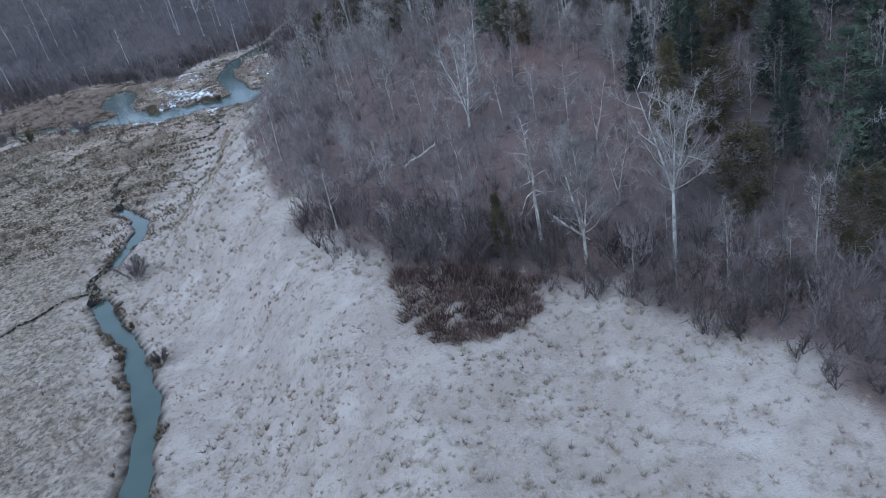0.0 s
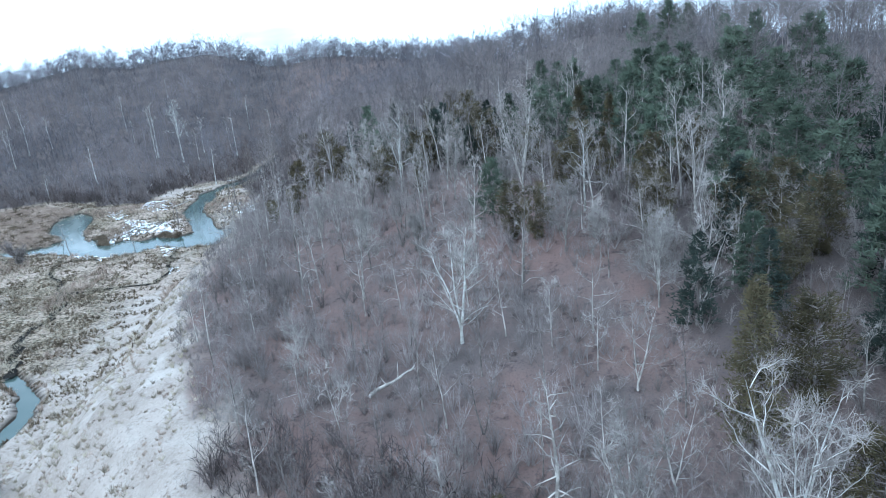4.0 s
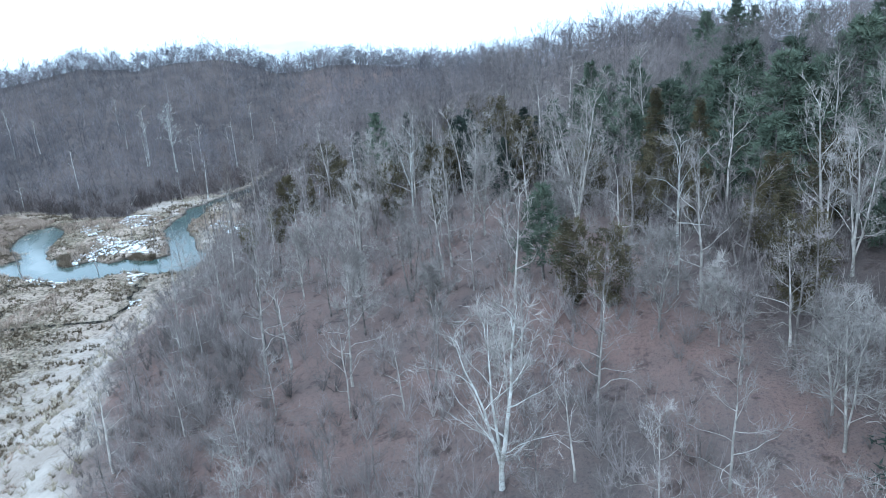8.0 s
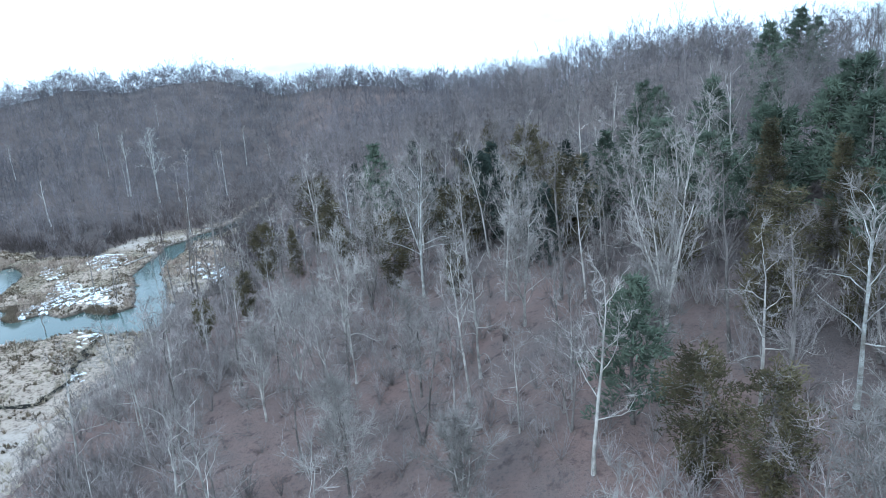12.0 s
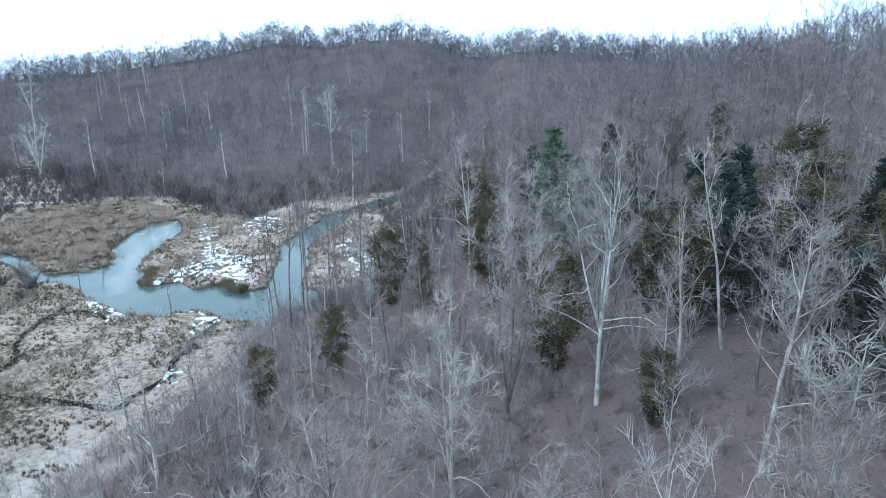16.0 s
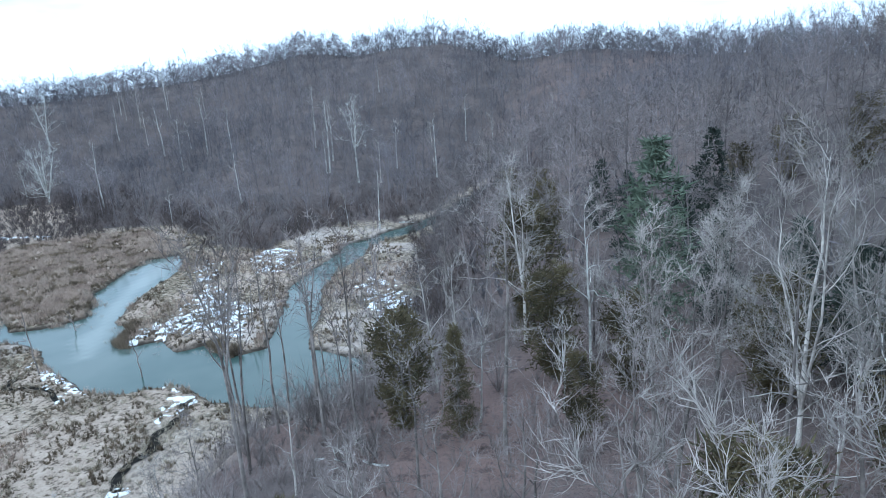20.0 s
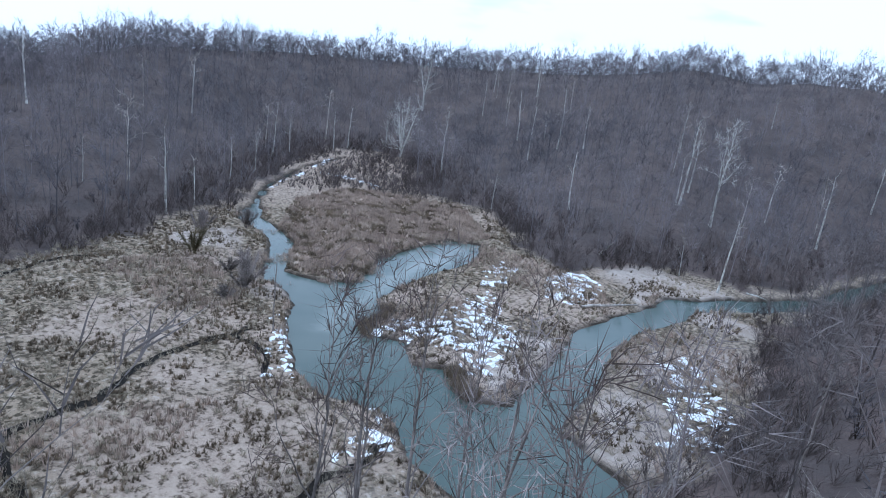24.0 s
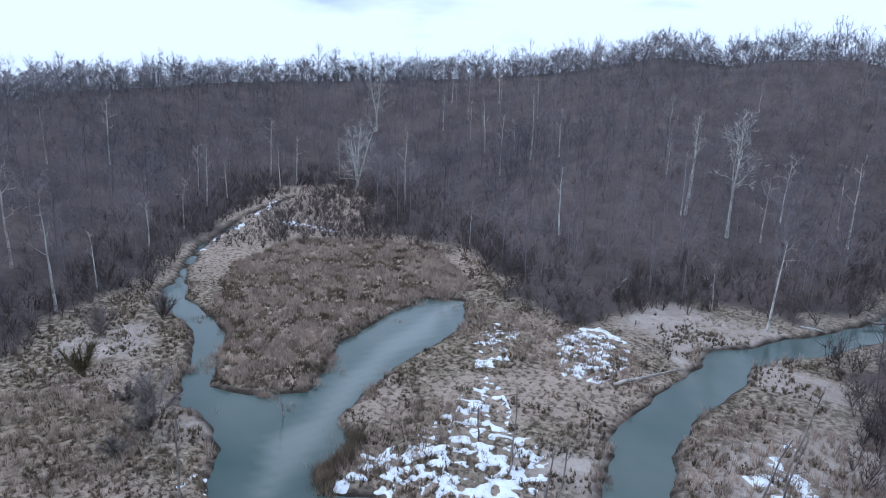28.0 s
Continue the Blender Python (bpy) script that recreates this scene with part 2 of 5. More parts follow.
POND = [(-80.2, 149.6), (-76.3, 147.8), (-70.4, 145.2), (-65.6, 145.7), (-60.5, 148.8), (-54.3, 146.4), (-48.8, 147.2), (-42.9, 147.4), (-42, 152.9),
        (-44.8, 158.2), (-50.8, 159.9), (-57.3, 158.3), (-59.8, 156.3), (-65, 157.9), (-67.4, 155.4), (-71.4, 157.5), (-74.9, 155.2),
        (-76.6, 156.4), (-78.7, 160.9), (-82.7, 161.2), (-88, 172.7), (-92.1, 184.8), (-97.9, 190.9), (-102.1, 186.9), (-96.1, 170.7),
        (-87.5, 162.1), (-90.7, 157.5), (-95.5, 155.6), (-94.7, 153.4), (-83.9, 152.5)]
CHANNELS = [
    ([(-9, -16), (-17, 6), (-24.5, 21), (-30, 34), (-33.4, 45), (-38.8, 54.5), (-42.5, 58.8), (-47, 64.5)], 2.0),
    ([(-49.8, 74), (-49.5, 80), (-49.9, 84.5), (-52.2, 89), (-57.8, 94.2)], 1.7),
    ([(-92.4, 153.5), (-96.1, 155.3), (-105.7, 160.7), (-110.6, 161.5), (-119.1, 161.6), (-124.2, 164.2)], 3.0),
    ([(-124.2, 164.2), (-132, 168.2), (-141.2, 173.9), (-160, 190.2), (-174.9, 209.4)], 0.9),
    ([(-51.6, 153), (-53.7, 157.3), (-56.5, 162), (-59.7, 170), (-64.2, 177), (-65.6, 183.8), (-66.4, 194.3), (-67.8, 199.6), (-62.9, 214.3), (-60, 225.9),
      (-60.4, 242.2), (-59.3, 267.9)], 4.4)]
# muddy ditches, too narrow to show water
DITCHES = [
    ([(-47, 64.5), (-50, 69.5), (-49.9, 75)], 1.2), ([(-57.6, 94), (-61, 99.5), (-63.2, 107), (-63.4, 116), (-67.4, 124.5)], 1.2),
    ([(-67.4, 124.5), (-71, 130), (-74.6, 134), (-77.3, 139), (-78.5, 143.5), (-79.4, 146.5)], 0.75), ([(-78.2, 143), (-75.1, 144.4), (-71.6, 143.8), (-69.5, 142.8)], 0.5),
    ([(-67.4, 124.4), (-62.4, 124.2), (-57.2, 124.5), (-52.2, 125.4), (-51.8, 130.3), (-55, 141), (-56.5, 146.4)], 0.85),
    ([(-48.4, 67), (-52, 66.8), (-56.6, 61), (-66, 58), (-83.5, 56.4)], 0.6), ([(-84.6, 115.1), (-93.1, 124.2), (-101.7, 129.3), (-103.6, 133.1), (-105.6, 139.2)], 0.5)]
CATTAILS = [(-110, 163.4), (-94.9, 157.6), (-88.9, 161.9), (-97.9, 171.7), (-100.9, 184.6), (-101.4, 193.4), (-120.2, 203.2), (-128.9, 197.8), (-136.2, 189.4), (-128.4, 175)]
HAY_SPOTS = [(-60.5, 164, 4), (-57, 178, 5), (-52, 168, 5), (-67, 206, 5), (-70, 197, 4), (-75, 204, 8), (-64.5, 170, 5), (-53, 186, 6), (-60, 198, 4), (-87, 152, 4), (-108, 152, 5), (-48, 162, 4)]
BROWN_SPOTS = [(-71, 183, 7), (-78, 174, 5), (-90, 152.5, 3), (-101, 148, 5), (-62, 135, 9), (-72, 137, 5), (-84, 136, 8), (-84, 166, 4)]
HEAD_BRUSH = [(-147, 186), (-160, 200), (-172, 214), (-168, 224), (-152, 212), (-131, 178), (-139, 184), (-147, 200), (-138, 206), (-121, 203), (-127, 197), (-135, 191)]
BRAMBLE = [(-10.2, 47.6), (-8.7, 40.5), (-6, 37.9), (-1.3, 38.7), (1.8, 41.7), (2, 46.4), (-2.7, 47.9)]
# pale streak on the water from the side arm into the pond
PALE_STREAK = [(-98.5, 189.3), (-91.6, 173.8), (-87.7, 167), (-83.4, 160.6), (-80.8, 155.8), (-77.1, 152)]
WATER_LEVEL = -0.25
# the level marsh ends here; east of it a meadow and the wood climb
FLAT = [(8, -120), (1, -40), (-3, -16), (-10.5, 6), (-16, 20), (-20.8, 32), (-24.6, 41), (-30, 48), (-37.5, 57), (-43.5, 66), (-46.3, 76), (-47.3, 90), (-49, 115), (-49, 130),
        (-48.5, 141), (-43, 142), (-42, 156)] + MARSH[MARSH.index((-45.6, 173.3)):]
RISE = [(0, 0), (2, 0.4), (5, 1.9), (8, 4), (12, 6.3), (21, 8.4), (38, 9.8), (50, 12), (600, 12)]
# round the pond, by bearing: height of the hills and how far their crest lies behind the edge of the marsh
HILL = [(-180, 14, 90), (-150, 18, 90), (-125, 22, 100), (-100, 25, 110), (-85, 26, 115), (-70, 26, 120), (-58, 28.5, 125), (-47, 32.5, 125), (-35, 28.8, 120),
        (-22, 23, 115), (-12, 26, 105), (0, 31.8, 110), (6.5, 28.3, 120), (10, 33, 140), (13, 37.5, 148), (17, 37, 150), (21, 34, 150), (26, 37, 150), (32, 33, 140), (38, 29, 130),
        (47, 26, 115), (55, 24, 105), (62, 22, 95), (73, 19.5, 85), (80, 12, 80), (120, 12, 90), (180, 14, 90)]


def lattice(xi, yi, seed):
    h = (xi * 374761393 + yi * 668265263 + seed * 974634777) & 0xFFFFFFFF
    h = ((h ^ (h >> 13)) * 1274126177) & 0xFFFFFFFF
    return ((h ^ (h >> 16)) & 0xFFFF) / 65535.0


def ripple(x, y, size, seed):
    """Smooth noise from 0 to 1 with lumps of that size."""
    u, v = x / size, y / size
    i, j = np.floor(u).astype(np.int64), np.floor(v).astype(np.int64)
    a, b = u - i, v - j
    a, b = a * a * (3 - 2 * a), b * b * (3 - 2 * b)
    return (lattice(i, j, seed) * (1 - a) + lattice(i + 1, j, seed) * a) * (1 - b) + (lattice(i, j + 1, seed) * (1 - a) + lattice(i + 1, j + 1, seed) * a) * b


def line_distance(x, y, pts):
    best = np.full(x.shape, 1e9)
    for (ax, ay), (bx, by) in zip(pts[:-1], pts[1:]):
        dx, dy = bx - ax, by - ay
        t = np.clip(((x - ax) * dx + (y - ay) * dy) / (dx * dx + dy * dy), 0, 1)
        best = np.minimum(best, np.hypot(x - ax - t * dx, y - ay - t * dy))
    return best


def signed(x, y, poly):
    """Distance to an outline, negative inside."""
    inside = np.zeros(x.shape, bool)
    for (ax, ay), (bx, by) in zip(poly, poly[1:] + poly[:1]):
        if ay != by:
            inside ^= ((ay > y) != (by > y)) & (x < (bx - ax) * (y - ay) / (by - ay) + ax)
    return np.where(inside, -1, 1) * line_distance(x, y, poly + poly[:1])


def step(v, lo, hi):
    t = np.clip((v - lo) / (hi - lo), 0, 1)
    return t * t * (3 - 2 * t)


def terrain(x, y):
    """Ground height, distance from the marsh's edge, distance from the water's edge."""
    x, y = np.asarray(x, float), np.asarray(y, float)
    d = signed(x, y, MARSH)
    bearing = np.degrees(np.arctan2(-(x + 60), y - 120))
    hb, hh, hd = np.array(HILL).T
    top, reach = np.interp(bearing, hb, hh), np.interp(bearing, hb, hd)
    e = signed(x, y, FLAT) + (ripple(x, y, 15, 9) - 0.5) * 5
    east = step(-bearing, -4, 12) * step(bearing, -176, -160)
    slope = np.interp(e, *np.array(RISE).T) * (1 + 0.3 * step(y, 60, 112))
    rise = step(d, -4, reach) * top * (1 - east) + (slope + step(d, 12, reach) * (top - slope)) * east + step(d, 2, 30) * (ripple(x, y, 34, 3) - 0.5) * 3.0
    rise = rise - 4.5 * step(x, -16, 5) * (1 - step(y, 48, 68)) * step(rise, 3, 9)
    rise = rise * (1 - 0.8 * step(d - reach, -14, 80)) - 110 * step(d - reach, 50, 1600)
    s = signed(x, y, POND)
    for pts, width in CHANNELS:
        s = np.minimum(s, line_distance(x, y, pts) - width / 2)
    s = s + (ripple(x, y, 1.9, 5) - 0.5) * 0.7 + (ripple(x, y, 5.0, 6) - 0.5) * 1.0 * step(s, -3, 3)
    trench = np.min([line_distance(x, y, pts) for pts, _ in DITCHES], axis=0)
    micro = (ripple(x, y, 1.3, 7) - 0.5) * 0.3 + (ripple(x, y, 3.7, 8) - 0.5) * 0.3
    z = 0.12 + micro * step(trench, 1.2, 2.8) + rise
    z = z * step(s, -0.3, 1.1) - 0.8 * (1 - step(s, -1.2, 0.6))
    return z, d, s


# ---- mesh building ----
class Shape:
    """Triangles gathered piece by piece."""

    def __init__(self):
        self.v, self.f, self.n = [], [], 0

    def add(self, v, f):
        self.v.append(np.asarray(v, float))
        self.f.append(np.asarray(f, np.int64) + self.n)
        self.n += len(v)

    def arrays(self):
        return np.concatenate(self.v), np.concatenate(self.f)

    def tube(self, pts, radii, sides):
        """A tapering limb along pts; a last radius of 0 ends in a point."""
        pts = np.asarray(pts, float)
        way = np.gradient(pts, axis=0)
        way /= np.linalg.norm(way, axis=1)[:, None] + 1e-9
        side = np.cross(way, np.where(abs(way[:, 2:]) < 0.9, [[0, 0, 1.0]], [[1.0, 0, 0]]))
        side /= np.linalg.norm(side, axis=1)[:, None] + 1e-9
        for i in range(1, len(side)):
            side[i] = side[i - 1] - way[i] * np.dot(side[i - 1], way[i])
            side[i] /= np.linalg.norm(side[i]) + 1e-9
        up = np.cross(way, side)
        a = np.arange(sides) * 2 * np.pi / sides
        ring = pts[:, None] + np.asarray(radii)[:, None, None] * (np.cos(a)[None, :, None] * side[:, None] + np.sin(a)[None, :, None] * up[:, None])
        k, f = len(pts), []
        for i in range(k - 1):
            for j in range(sides):
                p, q = i * sides + j, i * sides + (j + 1) % sides
                f.append((p, q, q + sides))
                if radii[i + 1] > 0 or i < k - 2:
                    f.append((p, q + sides, p + sides))
        f += [((k - 1) * sides, (k - 1) * sides + j, (k - 1) * sides + j + 1) for j in range(1, sides - 1)] if radii[-1] > 0 else []
        self.add(ring.reshape(-1, 3), f)

    def spikes(self, start, way, length, radius, blade=False):
        """Many thin three-sided twigs at once, or single blades."""
        start, way = np.asarray(start, float), np.asarray(way, float)
        n = len(start)
        way = way / (np.linalg.norm(way, axis=1)[:, None] + 1e-9)
        side = np.cross(way, np.where(abs(way[:, 2:]) < 0.9, [[0, 0, 1.0]], [[1.0, 0, 0]]))
        side /= np.linalg.norm(side, axis=1)[:, None] + 1e-9
        up = np.cross(way, side)
        length, radius = np.broadcast_to(length, n)[:, None], np.broadcast_to(radius, n)[:, None]
        if blade:
            a = (np.arange(n) * 2.399)[:, None]
            u = radius * (np.cos(a) * side + np.sin(a) * up)
            self.add(np.stack([start + u, start - u, start + way * length], 1).reshape(-1, 3), np.arange(n * 3).reshape(-1, 3))
            return
        v = np.stack([start + radius * side, start + radius * (-0.5 * side + 0.87 * up), start + radius * (-0.5 * side - 0.87 * up), start + way * length], 1)
        base = np.arange(n)[:, None, None] * 4
        self.add(v.reshape(-1, 3), (base + np.array([[0, 1, 3], [1, 2, 3], [2, 0, 3]])[None]).reshape(-1, 3))

    def ribbons(self, start, way, length, radius, rng):
        """Many thin twigs at once, each with a kink half way."""
        start, way = np.asarray(start, float), np.asarray(way, float)
        n = len(start)
        way = way / (np.linalg.norm(way, axis=1)[:, None] + 1e-9)
        on = way + rng.normal(0, 0.42, (n, 3)) + [0, 0, 0.12]
        on /= np.linalg.norm(on, axis=1)[:, None] + 1e-9
        side = np.cross(way, rng.normal(0, 1, (n, 3)))
        side *= (radius / (np.linalg.norm(side, axis=1) + 1e-9))[:, None]
        half = length[:, None] * 0.5
        mid = start + way * half
        v = np.stack([start + side, start - side, mid + side * 0.7, mid - side * 0.7, mid + on * half], 1)
        base = np.arange(n)[:, None, None] * 5
        self.add(v.reshape(-1, 3), (base + np.array([[0, 1, 3], [0, 3, 2], [2, 3, 4]])[None]).reshape(-1, 3))


def mesh_from(name, v, f, material, smooth=False, tint=None):
    me = bpy.data.meshes.new(name)
    me.vertices.add(len(v))
    me.vertices.foreach_set("co", np.asarray(v, np.float32).ravel())
    me.loops.add(len(f) * 3)
    me.loops.foreach_set("vertex_index", np.asarray(f, np.int32).ravel())
    me.polygons.add(len(f))
    me.polygons.foreach_set("loop_start", np.arange(0, len(f) * 3, 3, dtype=np.int32))
    me.polygons.foreach_set("loop_total", np.full(len(f), 3, np.int32))
    me.polygons.foreach_set("use_smooth", np.full(len(f), smooth))
    if tint is not None:
        me.attributes.new("tint", "FLOAT", "POINT").data.foreach_set("value", np.asarray(tint, np.float32))
    me.update(calc_edges=True)
    me.materials.append(material)
    return me


def part(name, me, parent, label=""):
    ob = new(name, me)
    ob.parent = parent
    return tagged(ob, label)


def spread_copies(v, f, places, turn, size, rng, tilt=0.0):
    """One template laid out many times into one mesh."""
    k = len(places)
    c, s = np.cos(turn), np.sin(turn)
    lean = rng.normal(0, tilt, (k, 2)) if tilt else np.zeros((k, 2))
    x = (v[None, :, 0] * c[:, None] - v[None, :, 1] * s[:, None]) * size[:, None]
    y = (v[None, :, 0] * s[:, None] + v[None, :, 1] * c[:, None]) * size[:, None]
    z = v[None, :, 2] * size[:, None]
    out = np.stack([x + z * lean[:, :1] + places[:, :1], y + z * lean[:, 1:] + places[:, 1:2], z + places[:, 2:3]], 2).reshape(-1, 3)
    return out, (f[None] + (np.arange(k) * len(v))[:, None, None]).reshape(-1, 3)


# ---- ground and water ----
def axis(lo, hi, cell):
    fine = np.arange(lo, hi + cell, cell)
    grow_on = np.minimum(cell * 1.17 ** np.arange(1, 80), 4.0)
    out = np.cumsum(np.concatenate([grow_on, 4.0 * 1.25 ** np.arange(1, 24)]))
    out = out[out < 2700]
    return np.concatenate([lo - out[::-1], fine, fine[-1] + out])


def build_ground():
    gx, gy = axis(-172, 36, 0.7), axis(-2, 250, 0.7)
    X, Y = np.meshgrid(gx, gy)
    z, d, s = terrain(X.ravel(), Y.ravel())
    v = np.stack([X.ravel(), Y.ravel(), z], 1)
    nx = len(gx)
    i = (np.arange(len(gy) - 1)[:, None] * nx + np.arange(nx - 1)[None]).ravel()
    f = np.concatenate([np.stack([i, i + 1, i + nx + 1], 1), np.stack([i, i + nx + 1, i + nx], 1)])
    me = mesh_from("ground", v, f, GROUND, True)
    x, y = v[:, 0], v[:, 1]
    edge = (ripple(x, y, 4, 11) - 0.5) * 5
    litter = step(d + edge, -1.0, 2.0)
    reed = np.maximum(step(-signed(x, y, CATTAILS) + edge * 0.5, -1, 1.5), 0.75 * step(ripple(x, y, 16, 12) + 0.35 * ripple(x, y, 4, 13), 0.78, 1.0) * step(y, 85, 130))
    mud = 1 - step(s, 0.15, 0.6)
    hay = np.maximum(step(signed(x, y, FLAT) + edge + (ripple(x, y, 17, 15) - 0.5) * 16, -8, 5), 0.75 * step(ripple(x, y, 20, 14), 0.55, 0.8)) * (1 - 0.6 * step(y, 120, 150)) + 0.35 * step(-y, -100, -60)
    # litter darkened on the east slope, in place of lens vignetting there
    hay = hay * (1 - 0.8 * step(d, 6, 14) * step(x, np.interp(y, [40, 100, 120, 150], [13, 8, -6, -20]), np.interp(y, [40, 100, 120, 150], [20, 16, 2, -10])))
    reed = np.maximum(reed, 0.85 * step(-x, 118, 136))
    hay = hay * (1 - 0.85 * step(-x, 62, 84) * step(y, 95, 125)) * (1 - 0.7 * step(-x, 118, 140))
    for px, py, pr in HAY_SPOTS:
        hay = np.maximum(hay, 1 - step(np.hypot(x - px, y - py) + edge, pr * 0.6, pr * 1.2))
        reed = reed * step(np.hypot(x - px, y - py) + edge, pr * 0.6, pr * 1.2)
    for px, py, pr in BROWN_SPOTS:
        reed = np.maximum(reed, 0.9 - 0.9 * step(np.hypot(x - px, y - py) + edge, pr * 0.6, pr * 1.2))
    cover = np.stack([litter, reed, mud, np.clip(hay, 0, 1)], 1).astype(np.float32)
    me.attributes.new("cover", "FLOAT_COLOR", "POINT").data.foreach_set("color", cover.ravel())
    tagged(new("ground", me), "pale straw-coloured marsh meadow rising into leaf-covered forest floor", "ground", kind="structure")


def build_water():
    gx, gy = np.arange(-156, 8, 1.0), np.arange(-30, 270, 1.0)
    X, Y = np.meshgrid(gx + 0.5, gy + 0.5)
    _, _, s = terrain(X.ravel(), Y.ravel())
    keep = np.argwhere((s < 1.6).reshape(X.shape))
    index, v, f = {}, [], []

    def corner(i, j):
        if (i, j) not in index:
            index[i, j] = len(v)
            v.append((gx[0] + j, gy[0] + i, WATER_LEVEL))
        return index[i, j]

    for i, j in keep.tolist():
        a, b, c, e = corner(i, j), corner(i, j + 1), corner(i + 1, j + 1), corner(i + 1, j)
        f += [(a, b, c), (a, c, e)]
    v = np.array(v)
    off_streak = line_distance(v[:, 0], v[:, 1], PALE_STREAK) + (ripple(v[:, 0], v[:, 1], 4, 51) - 0.5) * 1.6
    tagged(new("water", mesh_from("water", v, np.array(f), WATER, True, 0.75 * (1 - step(off_streak, 0.3, 2.2)))), "still grey-green pond and winding marsh creeks", "water", kind="structure")


def build_ditch(pts, width, seed):
    """A narrow strip of wet mud, coloured black for the bank shadow, with a wandering, uneven edge."""
    pts = np.array(pts, float)
    run = np.concatenate([[0], np.cumsum(np.hypot(*np.diff(pts, axis=0).T))])
    t = np.arange(0, run[-1], 0.3)
    x, y = np.interp(t, run, pts[:, 0]), np.interp(t, run, pts[:, 1])
    k = np.ones(9) / 9
    x, y = np.convolve(np.pad(x, 4, "edge"), k, "valid"), np.convolve(np.pad(y, 4, "edge"), k, "valid")
    x, y = x + (ripple(x, y, 2.2, seed) - 0.5) * 1.5, y + (ripple(x, y, 2.2, seed + 1) - 0.5) * 1.5
    nx, ny = -np.gradient(y), np.gradient(x)
    ln = np.hypot(nx, ny) + 1e-9
    nx, ny = nx / ln, ny / ln
    v = []
    for side, lift in ((-0.5, 0.07), (0.0, 0.03), (0.5, 0.07)):
        w = side * width * 1.35 * (0.35 + 0.75 * ripple(x, y, 0.9, seed + 2 + int(side * 4)))
        v.append(np.stack([x + nx * w, y + ny * w, np.maximum(terrain(x + nx * w, y + ny * w)[0], 0.0) + lift], 1))
    n = len(t)
    i = np.arange(n - 1)
    f = np.concatenate([np.stack(q, 1) for a in (0, n) for q in ((i + a, i + a + 1, i + a + n + 1), (i + a, i + a + n + 1, i + a + n))])
    tagged(new("ditch", mesh_from("ditch", np.concatenate(v), f, MUD, True)), "narrow muddy ditch with painted-in bank shadow winding through the marsh grass", "ditch", kind="structure")


build_ground()
build_water()
for i, (pts, width) in enumerate(DITCHES):
    build_ditch(pts, width, 500 + 7 * i)


# ---- trees ----
def unit(v):
    return v / (np.linalg.norm(v) + 1e-9)


